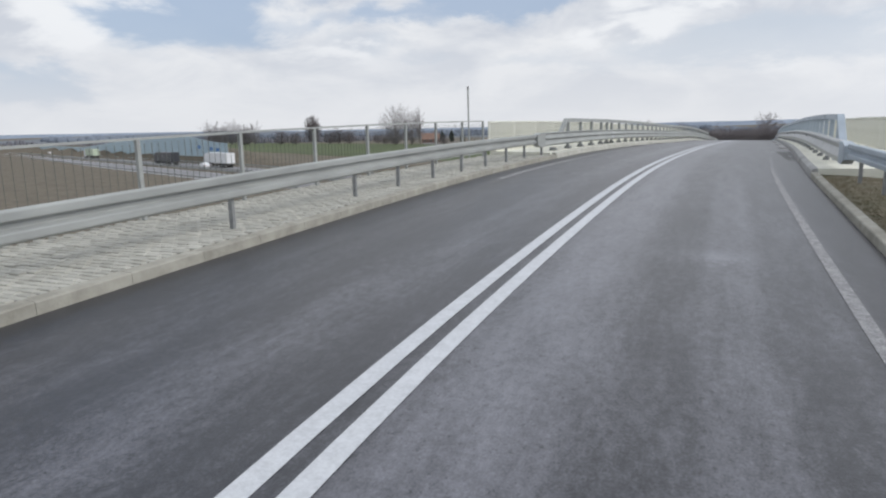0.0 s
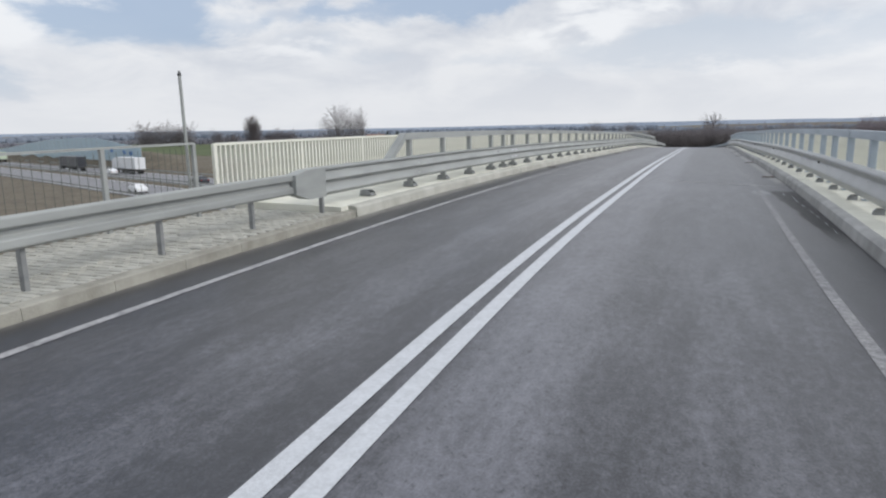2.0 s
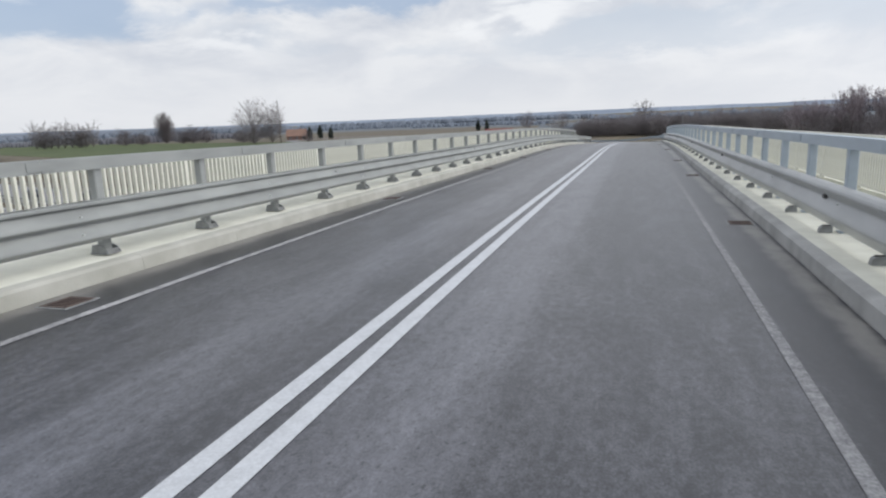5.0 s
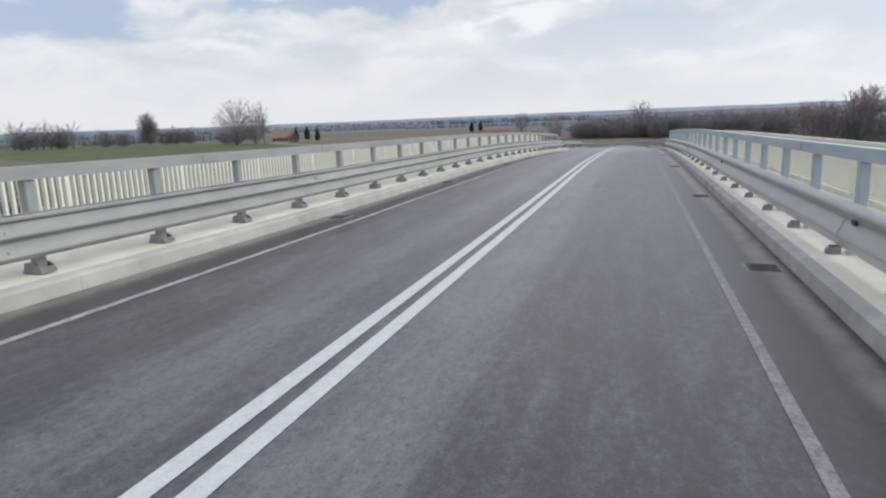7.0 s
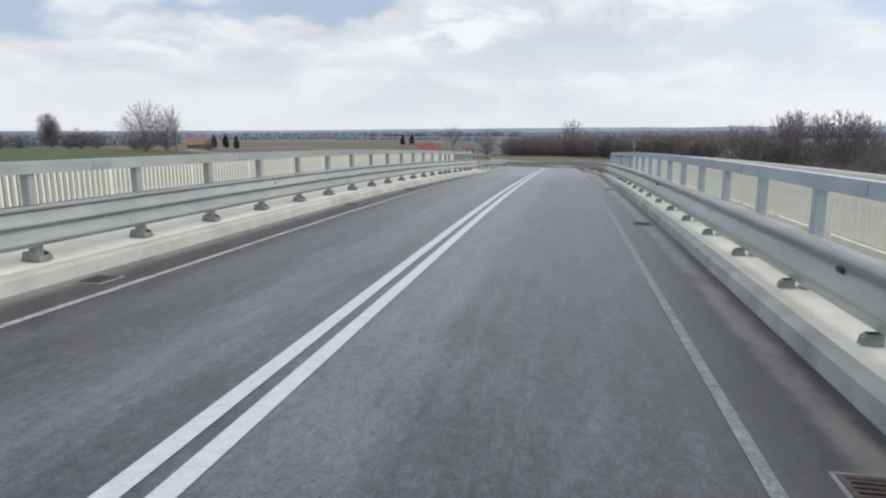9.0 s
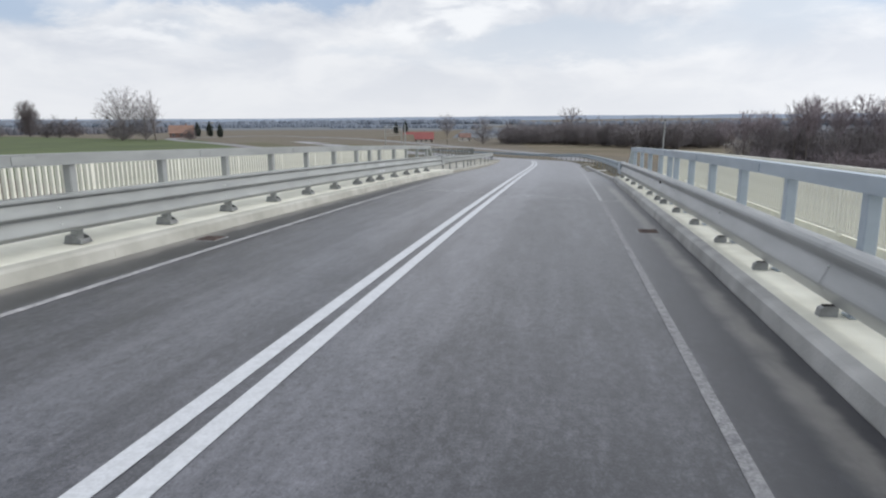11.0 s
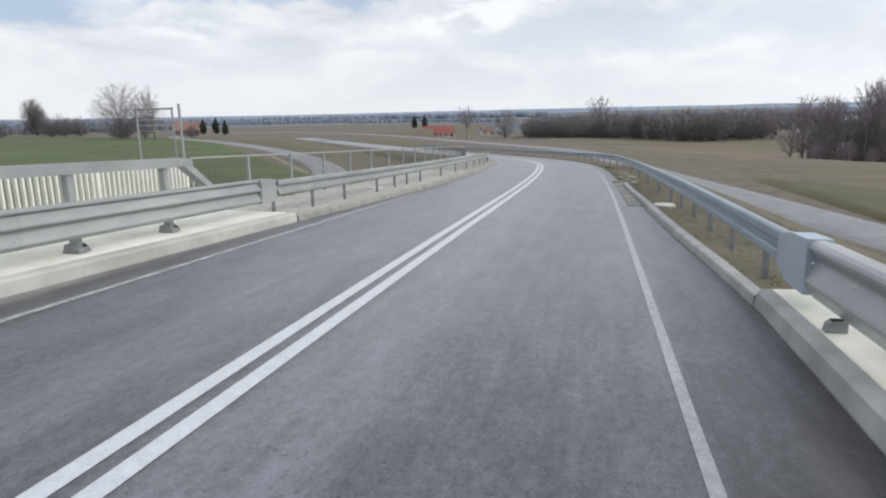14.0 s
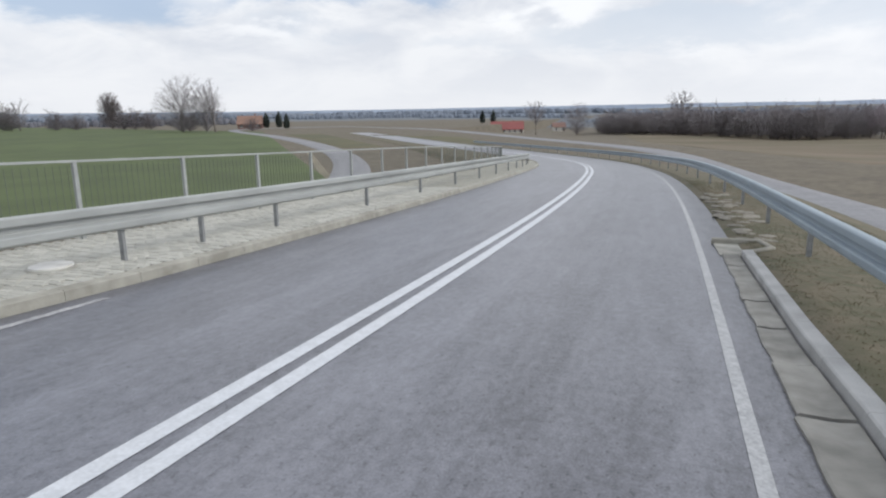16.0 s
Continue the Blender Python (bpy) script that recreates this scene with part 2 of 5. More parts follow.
    # sandy dust: a band along the right gutter of the bridge, a soft edge along the left kerb
    edge_u = maths("ADD", sx.outputs[0], maths("MULTIPLY_ADD", tex(2.6, 6, (0.5, 0.8, 1), 0.7), 0.26, -0.13))
    band = maths("MULTIPLY", window(edge_u, 3.56, 3.72), window(edge_u, 3.92, 3.80))
    band = maths("MULTIPLY", band, maths("MULTIPLY", window(sx.outputs[1], 32.5, 34.0), window(sx.outputs[1], 98.0, 94.0)))
    left = maths("MULTIPLY", window(edge_u, -3.52, -3.80), window(sx.outputs[1], 106.0, 99.0))
    dust = maths("MULTIPLY", maths("MAXIMUM", band, left), window(tex(1.6, 5, (1, 0.5, 1), 0.7), 0.28, 0.60, 0.25, 0.85))
    dusty = nt.nodes.new("ShaderNodeMix")
    dusty.data_type = "RGBA"
    nt.links.new(dust, dusty.inputs[0])
    nt.links.new(mix.outputs[2], dusty.inputs[6])
    dusty.inputs[7].default_value = (0.225, 0.215, 0.20, 1)
    # a long black wet stain beside the right kerb before the first joint
    far_ = maths("MULTIPLY_ADD", sx.outputs[1], 1 / 7.2, -24.0 / 7.2)
    off = maths("ABSOLUTE", maths("DIVIDE", maths("ADD", sx.outputs[0], maths("MULTIPLY_ADD", far_, 0.17, -3.74)), maths("MULTIPLY_ADD", far_, 0.16, 0.11)), 0.0)
    off = maths("ADD", off, maths("MULTIPLY_ADD", tex(3.0, 5, (1, 0.6, 1), 0.65), 1.2, -0.6))
    wet = maths("MULTIPLY", window(off, 1.30, 0.85), maths("MULTIPLY", window(sx.outputs[1], 31.5, 30.8), window(sx.outputs[1], 23.0, 25.5)))
    stained = nt.nodes.new("ShaderNodeMix")
    stained.data_type = "RGBA"
    nt.links.new(maths("MULTIPLY", wet, 0.97), stained.inputs[0])
    nt.links.new(dusty.outputs[2], stained.inputs[6])
    stained.inputs[7].default_value = (0.006, 0.0055, 0.006, 1)
    nt.links.new(stained.outputs[2], b.inputs["Base Color"])
    nt.links.new(maths("MULTIPLY_ADD", wet, -0.82, 0.90), b.inputs["Specular IOR Level"])
    bu = nt.nodes.new("ShaderNodeBump")
    bu.inputs["Strength"].default_value, bu.inputs["Distance"].default_value = 0.35, 0.006
    nt.links.new(grain, bu.inputs["Height"])
    nt.links.new(bu.outputs[0], b.inputs["Normal"])
    return m


M = {}
M["asphalt"] = asphalt_material()
M["asphalt_pale"] = material("asphalt_pale", (0.26, 0.26, 0.27), (0.19, 0.19, 0.20), 3.0, 0.85, bump=0.2)
M["paint"] = material("road_paint", (0.60, 0.62, 0.65), (0.50, 0.517, 0.543), 40.0, 0.6, bump=0.2, bump_scale=90)
M["paint_dirty"] = material("worn_road_paint", (0.34, 0.34, 0.345), (0.17, 0.17, 0.18), 50.0, 0.7, bump=0.25, bump_scale=90)
M["paint_mid"] = material("slightly_worn_road_paint", (0.45, 0.457, 0.465), (0.30, 0.305, 0.315), 50.0, 0.7, bump=0.2, bump_scale=90)
M["paint_thin"] = material("thin_worn_road_paint", (0.46, 0.455, 0.465), (0.25, 0.25, 0.26), 20.0, 0.7, bump=0.2, bump_scale=90)
M["kerb"] = material("kerb_concrete", (0.39, 0.378, 0.33), (0.25, 0.24, 0.205), 5.0, 0.9, bump=0.3, vary=0.12)
M["kerb_bridge"] = material("bridge_kerb_stone", (0.47, 0.47, 0.465), (0.30, 0.30, 0.295), 2.2, 0.8, bump=0.3, vary=0.06)
M["kerb_cream"] = material("cream_grey_kerb", (0.52, 0.515, 0.465), (0.38, 0.375, 0.33), 2.2, 0.85, bump=0.25, vary=0.05)
M["zinc_dark"] = material("weathered_dark_zinc", (0.30, 0.31, 0.31), (0.19, 0.195, 0.20), 8.0, 0.6, 0.1, bump=0.05)
M["bar_grey"] = material("dull_grey_bars", (0.13, 0.14, 0.125), (0.09, 0.10, 0.09), 6.0, 0.7)
M["cream"] = material("cream_deck_coating", (0.80, 0.795, 0.70), (0.66, 0.655, 0.57), 2.5, 0.75, bump=0.15)
M["cream_steel"] = material("cream_painted_steel", (0.79, 0.785, 0.705), (0.69, 0.685, 0.605), 3.0, 0.5)
M["zinc"] = material("galvanised_steel", (0.375, 0.39, 0.378), (0.275, 0.287, 0.28), 5.0, 0.58, 0.0, bump=0.05, vary=0.12, stretch=(1, 0.25, 1))
M["zinc_blue"] = material("bluish_galvanised_steel", (0.46, 0.525, 0.59), (0.35, 0.405, 0.46), 4.0, 0.45, 0.25, bump=0.05, vary=0.12, stretch=(1, 0.25, 1))
M["zinc_bend"] = material("dull_blue_zinc", (0.30, 0.36, 0.41), (0.23, 0.28, 0.32), 4.0, 0.5, 0.1, bump=0.05, vary=0.1, stretch=(1, 0.25, 1))
M["zinc_right"] = material("dull_bluish_zinc", (0.42, 0.43, 0.438), (0.31, 0.32, 0.327), 4.0, 0.38, 0.1, bump=0.05, vary=0.1, stretch=(1, 0.25, 1))
M["zinc_pale"] = material("pale_galvanised_steel", (0.62, 0.64, 0.63), (0.50, 0.52, 0.51), 5.0, 0.55, 0.2)
M["joint_steel"] = material("worn_joint_steel", (0.58, 0.59, 0.60), (0.36, 0.365, 0.375), 7.0, 0.5, 0.0, bump=0.1)
M["dark_steel"] = material("dark_steel", (0.10, 0.10, 0.10), (0.05, 0.05, 0.05), 12, 0.6, 0.3)
M["iron"] = material("rusty_iron", (0.16, 0.12, 0.10), (0.07, 0.05, 0.05), 14, 0.8, 0.2, bump=0.2)
M["rubber"] = material("black_rubber", (0.035, 0.033, 0.032), (0.02, 0.02, 0.02), 8, 0.8)
M["paver"] = material("concrete_paver", (0.50, 0.49, 0.44), (0.31, 0.305, 0.27), 5.0, 0.9, bump=0.3, vary=0.6)
M["mortar"] = material("sandy_joint", (0.36, 0.35, 0.30), (0.24, 0.235, 0.20), 9.0, 0.95, bump=0.3)
M["concrete"] = material("concrete", (0.40, 0.39, 0.345), (0.24, 0.235, 0.21), 4.0, 0.85, bump=0.2)
M["gutter_concrete"] = material("damp_gutter_concrete", (0.30, 0.292, 0.268), (0.17, 0.166, 0.152), 4.0, 0.85, bump=0.3)
M["white_cover"] = material("white_concrete_cover", (0.66, 0.65, 0.62), (0.50, 0.49, 0.46), 6.0, 0.8, bump=0.1)
M["dry_grass"] = material("dry_grass", (0.155, 0.132, 0.095), (0.095, 0.080, 0.058), 1.3, 0.95, bump=0.8, bump_scale=25)
M["verge"] = material("verge_grass", (0.158, 0.130, 0.092), (0.078, 0.080, 0.044), 4.5, 0.95, bump=0.25, bump_scale=60, big=0.16)
M["green_field"] = material("young_crop", (0.080, 0.106, 0.034), (0.056, 0.077, 0.025), 0.12, 0.95, bump=0.6, bump_scale=8)
M["brown_field"] = material("stubble", (0.180, 0.136, 0.096), (0.100, 0.090, 0.050), 0.05, 0.95, bump=0.6, bump_scale=6, stretch=(0.5, 2.6, 1))
M["olive_field"] = material("olive_pasture", (0.115, 0.105, 0.052), (0.078, 0.076, 0.040), 0.12, 0.95, bump=0.5, bump_scale=6)
M["pale_field"] = material("pale_dry_field", (0.24, 0.212, 0.15), (0.17, 0.152, 0.105), 0.08, 0.95, bump=0.4, bump_scale=6)
# Blue-grey cast puts distance haze into this land's base colour.
M["hazed_land"] = material("haze_tinted_land", (0.155, 0.172, 0.19), (0.115, 0.132, 0.152), 0.004, 1.0, stretch=(1, 3, 1))
M["bark"] = material("bark", (0.17, 0.145, 0.13), (0.10, 0.085, 0.075), 3.0, 0.95, bump=0.3)
M["twig"] = material("bare_twigs", (0.20, 0.175, 0.175), (0.13, 0.115, 0.118), 0.6, 0.95, vary=0.2, island=True)
# Next two twig tones are lightened and cooled to imitate haze over distance.
M["twig_wood"] = material("haze_lifted_twigs", (0.35, 0.305, 0.328), (0.225, 0.195, 0.212), 0.6, 0.95, vary=0.2, island=True)
M["twig_grey"] = material("grey_twigs", (0.27, 0.25, 0.255), (0.19, 0.172, 0.178), 0.6, 0.95, vary=0.2, island=True)
M["conifer"] = material("conifer_needles", (0.03, 0.04, 0.03), (0.018, 0.024, 0.02), 1.0, 0.9)

# ---- helpers for building ----


def part(name, bm, mat, parent=None, label="", smooth=False):
    """Links a bmesh as one mesh object under a thing or part."""
    me = bpy.data.meshes.new(name)
    bm.to_mesh(me)
    bm.free()
    return link(name, me, mat, parent, label, smooth)


def link(name, me, mat, parent=None, label="", smooth=False):
    if mat and not me.materials:
        me.materials.append(M[mat])
    if smooth:
        me.polygons.foreach_set("use_smooth", [True] * len(me.polygons))
    ob = new(name, me)
    if parent is not None:
        ob.parent = parent
    return tagged(ob, label)


def mesh_of(verts, faces, name="mesh"):
    me = bpy.data.meshes.new(name)
    me.from_pydata([tuple(map(float, v)) for v in verts], [], [tuple(map(int, f)) for f in faces])
    me.update()
    return me


def thing(name, label, category, group="", kind="", at=(0, 0, 0)):
    e = new(name, None)
    e.location = at
    return tagged(e, label, category, group, kind)


def box_bm(size, centre=(0, 0, 0), bevel=0.0, bm=None):
    bm = bm or bmesh.new()
    m = Matrix.Translation(centre) @ Matrix.Diagonal((*size, 1))
    got = bmesh.ops.create_cube(bm, size=1.0, matrix=m)
    if bevel:
        vs = got["verts"]
        es = list({e for v in vs for e in v.link_edges})
        bmesh.ops.bevel(bm, geom=es, offset=bevel, segments=1, affect="EDGES")
    return bm


def cyl_bm(r0, r1, h, centre=(0, 0, 0), n=12, bm=None, m=None):
    bm = bm or bmesh.new()
    mm = (m or Matrix()) @ Matrix.Translation((centre[0], centre[1], centre[2] + h / 2))
    bmesh.ops.create_cone(bm, cap_ends=True, segments=n, radius1=r0, radius2=r1, depth=h, matrix=mm)
    return bm


def solid(points, depth, axis=1):
    """A prism from a closed outline in two axes, drawn out along the third, centred."""
    bm = bmesh.new()
    rings = []
    for s in (-depth / 2, depth / 2):
        ring = []
        for a, b in points:
            co = [a, b]
            co.insert(axis, s)
            ring.append(bm.verts.new(co))
        rings.append(ring)
    n = len(points)
    bm.faces.new(rings[0])
    bm.faces.new(rings[1][::-1])
    for i in range(n):
        j = (i + 1) % n
        bm.faces.new((rings[0][j], rings[0][i], rings[1][i], rings[1][j]))
    bmesh.ops.recalc_face_normals(bm, faces=bm.faces)
    return bm


# ---- the road's line ----
# Centre line: x and height over y on the bridge, then on through the bend to the fields.
HY = np.array([-15, 0, 15, 30, 45, 60, 75, 90, 105, 120, 135, 150.0])
HZ = np.array([-1.386, -0.669, -0.122, 0.076, 0.001, -0.197, -0.381, -0.766, -1.307, -1.929, -2.552, -3.35])
CY = np.array([-15, -3, 9, 21, 30, 40, 60, 80, 95, 105, 115, 125, 135, 145.0])
CX = np.array([6.822, 1.985, 0.465, 0, 0, 0, 0, 0, 0, -0.037, -0.08, -0.277, -0.842, -1.806])
BEND = [(-3.4, 155), (-6.6, 167), (-12.5, 181), (-23, 200), (-43, 230), (-63, 257), (-104, 311), (-150, 372), (-210, 450)]
BEND_Z = [-3.62, -4.2, -4.75, -5.3, -5.85, -5.95, -6.0, -6.1, -6.3]


def spline(k, v):
    n, h = len(k), np.diff(k)
    a, r = np.eye(n), np.zeros(n)
    for i in range(1, n - 1):
        a[i, i - 1:i + 2] = h[i - 1], 2 * (h[i - 1] + h[i]), h[i]
        r[i] = 6 * ((v[i + 1] - v[i]) / h[i] - (v[i] - v[i - 1]) / h[i - 1])
    m = np.linalg.solve(a, r)

    def at(y):
        y = np.asarray(y, float)
        i = np.clip(np.searchsorted(k, y) - 1, 0, n - 2)
        d = k[i + 1] - k[i]
        p, q = (k[i + 1] - y) / d, (y - k[i]) / d
        return p * v[i] + q * v[i + 1] + ((p**3 - p) * m[i] + (q**3 - q) * m[i + 1]) * d * d / 6
    return at


sx_, sz_ = spline(CY, CX), spline(HY, HZ)
ys_ = np.arange(-60, 143.0, 0.5)
x0_ = np.where(ys_ < -13, sx_(-13) + (sx_(-12.9) - sx_(-13)) * 10 * (ys_ + 13), sx_(np.clip(ys_, -13, 145)))
z0_ = np.where(ys_ < -13, sz_(-13) + 0.05 * (ys_ + 13), sz_(np.clip(ys_, -13, 150)))
ctrl = np.array([(x0_[-1], ys_[-1], z0_[-1])] + [(x, y, z) for (x, y), z in zip(BEND, BEND_Z)])
ck = np.r_[0, np.cumsum(np.hypot(*np.diff(ctrl[:, :2], axis=0).T))]
kk = np.arange(0.5, ck[-1], 0.5)
bend = np.stack([spline(ck, ctrl[:, i])(kk) for i in range(3)], 1)
LINE = np.concatenate([np.stack([x0_, ys_, z0_], 1), bend])
STATION = np.r_[ys_, ys_[-1] + kk]
for _ in range(6):
    LINE[300:, :] = np.concatenate([LINE[300:301], (LINE[300:-2] + LINE[301:-1] * 2 + LINE[302:]) / 4, LINE[-1:]])
tangent = np.gradient(LINE[:, :2], axis=0)
tangent /= np.linalg.norm(tangent, axis=1)[:, None]


def at(s, u, h=0.0):
    """The place at station s (y on the bridge), u metres right of the centre line, h above the road."""
    s = np.asarray(s, float)
    x, y, z = (np.interp(s, STATION, LINE[:, i]) for i in range(3))
    tx, ty = (np.interp(s, STATION, tangent[:, i]) for i in range(2))
    u = np.asarray(u, float)
    z = z - np.where(u > 0, 0.016, 0.009) * u + np.interp(s, (80, 102), (0, 0.008)) * u      # the road falls to its right, less so in the bend
    return np.stack([x + u * ty, y - u * tx, z + h], -1)


def frame_at(s, u, h=0.0):
    """A pose on the road's line: local y along the road, x to its right."""
    p = at(s, u, h)
    tx, ty = (float(np.interp(s, STATION, tangent[:, i])) for i in range(2))
    return Matrix.Translation(p) @ Matrix.Rotation(math.atan2(-tx, ty), 4, "Z")


def sweep(name, profile, s0, s1, mat, parent=None, step=1.0, closed=True, label="", uv=False, smooth=False, caps=True):
    """A profile of (u, h) swept along the road from s0 to s1; u may be functions of s."""
    n = max(1, int(math.ceil((s1 - s0) / step)))
    ss = np.linspace(s0, s1, n + 1)
    cols = [at(ss, (u(ss) if callable(u) else u), (h(ss) if callable(h) else h)) for u, h in profile]
    k = len(cols)
    verts = np.stack(cols, 1).reshape(-1, 3)
    faces = []
    for i in range(n):
        for j in range(k if closed else k - 1):
            a, b = i * k + j, i * k + (j + 1) % k
            faces.append((a, b, b + k, a + k))
    if closed and caps:
        faces.append(tuple(range(k))[::-1])
        faces.append(tuple(n * k + j for j in range(k)))
    me = mesh_of(verts, faces, name)
    if closed:
        bm = bmesh.new()
        bm.from_mesh(me)
        bmesh.ops.recalc_face_normals(bm, faces=bm.faces)
        bm.to_mesh(me)
        bm.free()
    if uv:
        layer = me.uv_layers.new(name="UVMap")
        us = np.stack([np.broadcast_to(u(ss) if callable(u) else u, ss.shape) for u, h in profile], 1).reshape(-1)
        vs = np.repeat(ss, k)
        idx = np.empty(len(me.loops), int)
        me.loops.foreach_get("vertex_index", idx)
        layer.data.foreach_set("uv", np.stack([us[idx], vs[idx]], 1).ravel())
    return link(name, me, mat, parent, label, smooth)


def taper(*pairs):
    k, v = zip(*pairs)
    return lambda s: np.interp(s, k, v)


# Edges of the carriageway, narrow on the approaches, wide on the bridge.
kerb_left = taper((-60, -3.52), (8, -3.57), (22, -3.76), (28, -3.92), (98, -3.90), (106, -3.6), (114, -3.28), (400, -3.28))
kerb_right = taper((-60, 3.6), (8, 3.65), (18, 3.80), (26, 3.86), (36, 3.88), (60, 3.97), (85, 4.03), (96, 4.07), (100, 4.15), (102, 4.09), (105, 3.96), (107, 3.90), (110, 3.84), (112.4, 3.80), (114, 3.73), (118, 3.70), (400, 3.70))
SKEW = -0.41
J1, J2 = 33.7, 92.0
LEFT_0, LEFT_1 = 23.95, 105.9       # ends of the bridge's left side
RIGHT_0, RIGHT_1 = 18.6, 100.3     # and of its right side

# ---- ground ----


def near_road(x, y):
    best, idx = np.full(x.shape, 1e18), np.zeros(x.shape, int)
    for i in range(0, len(LINE), 4):
        d = (x - LINE[i, 0]) ** 2 + (y - LINE[i, 1]) ** 2
        m = d < best
        best[m], idx[m] = d[m], i
    return np.sqrt(best), idx


def smooth01(v):
    v = np.clip(v, 0, 1)
    return v * v * (3 - 2 * v)


MW_Y, MW_K = 54.0, 0.41            # the motorway's near edge crosses the road's line at y = MW_Y
MW_C = 1 / math.hypot(1, MW_K)
MW_Z = -7.5


def across(x, y):
    """Metres beyond the motorway's near edge."""
    return (y - MW_Y + MW_K * x) * MW_C


def ground_z(x, y):
    x, y = np.asarray(x, float), np.asarray(y, float)
    far = np.hypot(x, y - 60)
    base = -6.2 + 0.25 * np.sin(x * 0.021 + 1) * np.sin(y * 0.017) - 2.2 * smooth01((y - 260) / 500)
    base = base + 1.2 * smooth01((x - 30) / 120) * smooth01((y - 60) / 60) * (1 - smooth01((y - 300) / 200))
    # a shallow valley beyond the fields, where the woods stand
    dip = 0.55 * (x - 20) + 0.4 * (y - 150)
    base = base - 5.6 * smooth01((dip - 15) / 62)
    hill = 20 * smooth01((far - 1200) / 1500) * (0.75 + 0.25 * np.sin(np.arctan2(x, y) * 7 + 0.6))
    base = base + hill
    p = across(x, y)
    cut = np.minimum(base, MW_Z - 0.12 + np.maximum(0, np.maximum(-3.0 - p, p - 28.0)) / 2.0)
    bank = smooth01((-x - 98) / 60) * (1 - smooth01((-x - 520) / 200))
    ridge = (MW_Z - 0.12) + np.clip((p - 27.0) / 1.6, 0, 4.6) * bank - np.clip((p - 40) / 3.0, 0, 3.0) * bank
    cut = np.where((p > 27) & (bank > 0), np.maximum(cut, ridge), cut)
    d, i = near_road(x, y)
    zr = LINE[i, 2]
    along = np.minimum(p + 14, 46 - p)       # how far under the bridge
    top = zr - 0.5 - np.maximum(0, d - 7.2) / 1.6 - np.maximum(0, along) / 1.3
    return np.maximum(cut, np.where(STATION[i] < 230, top, -1e9))


def axis(lo, hi, fine_lo, fine_hi, step, grow=1.22):
    out = list(np.arange(fine_lo, fine_hi + step / 2, step))
    d = step
    while out[0] > lo:
        d *= grow
        out.insert(0, out[0] - d)
    d = step
    while out[-1] < hi:
        d *= grow
        out.append(out[-1] + d)
    return np.array(out)


gx, gy = axis(-3800, 3800, -150, 70, 2.5), axis(-1500, 4300, -30, 260, 2.5)
GX, GY = np.meshgrid(gx, gy)
gz = ground_z(GX, GY)
nx, ny = len(gx), len(gy)
gi = np.arange(nx * ny).reshape(ny, nx)
gfaces = np.stack([gi[:-1, :-1], gi[:-1, 1:], gi[1:, 1:], gi[1:, :-1]], -1).reshape(-1, 4)
ground = link("ground", mesh_of(np.stack([GX, GY, gz], -1).reshape(-1, 3), gfaces, "ground"), "dry_grass", smooth=True)
tagged(ground, "brownish dry grass plain with a motorway cutting", "ground", kind="structure")


def drape(name, outline, mat, label, category, lift=0.06, step=4.0, kind="structure"):
    """A patch of land over a four-sided outline (corners in order), laid on the ground."""
    a, b, c, d = (np.array(p, float) for p in outline)
    n = max(2, int(max(np.linalg.norm(b - a), np.linalg.norm(c - d)) / step))
    m = max(2, int(max(np.linalg.norm(d - a), np.linalg.norm(c - b)) / step))
    s, t = np.meshgrid(np.linspace(0, 1, n + 1), np.linspace(0, 1, m + 1))
    s, t = s[..., None], t[..., None]
    xy = a * (1 - s) * (1 - t) + b * s * (1 - t) + c * s * t + d * (1 - s) * t
    z = ground_z(xy[..., 0], xy[..., 1]) + lift
    z[0, :] -= 0.5
    z[-1, :] -= 0.5
    z[:, 0] -= 0.5
    z[:, -1] -= 0.5
    idx = np.arange((n + 1) * (m + 1)).reshape(m + 1, n + 1)
    f = np.stack([idx[:-1, :-1], idx[:-1, 1:], idx[1:, 1:], idx[1:, :-1]], -1).reshape(-1, 4)
    ob = link(name, mesh_of(np.concatenate([xy, z[..., None]], -1).reshape(-1, 3), f, name), mat, smooth=True)
    return tagged(ob, label, category, kind=kind)


def lane(name, points, width, mat, label, category, lift=0.08, step=3.0):
    """A way through given points, laid on the ground."""
    p = np.array(points, float)
    k = np.r_[0, np.cumsum(np.hypot(*np.diff(p, axis=0).T))]
    kk = np.arange(0, k[-1], step)
    c = np.stack([spline(k, p[:, i])(kk) for i in range(2)], 1)
    t = np.gradient(c, axis=0)
    t /= np.linalg.norm(t, axis=1)[:, None]
    nrm = np.stack([t[:, 1], -t[:, 0]], 1)
    zs = ground_z(c[:, 0], c[:, 1])
    cols, m = [], 7
    for j in range(m):
        o = ((j - 1) / (m - 3) - 0.5) * width if 0 < j < m - 1 else (-1 if j == 0 else 1) * (width / 2 + 0.8)
        q = c + nrm * o
        g = ground_z(q[:, 0], q[:, 1])
        z = np.maximum(zs, g) + lift if 0 < j < m - 1 else np.minimum(zs, g) - 0.3
        cols.append(np.concatenate([q, z[:, None]], 1))
    v = np.stack(cols, 1).reshape(-1, 3)
    f = [(i * m + j, i * m + j + 1, (i + 1) * m + j + 1, (i + 1) * m + j) for i in range(len(kk) - 1) for j in range(m - 1)]
    return tagged(link(name, mesh_of(v, f, name), mat, smooth=True), label, category, kind="structure")


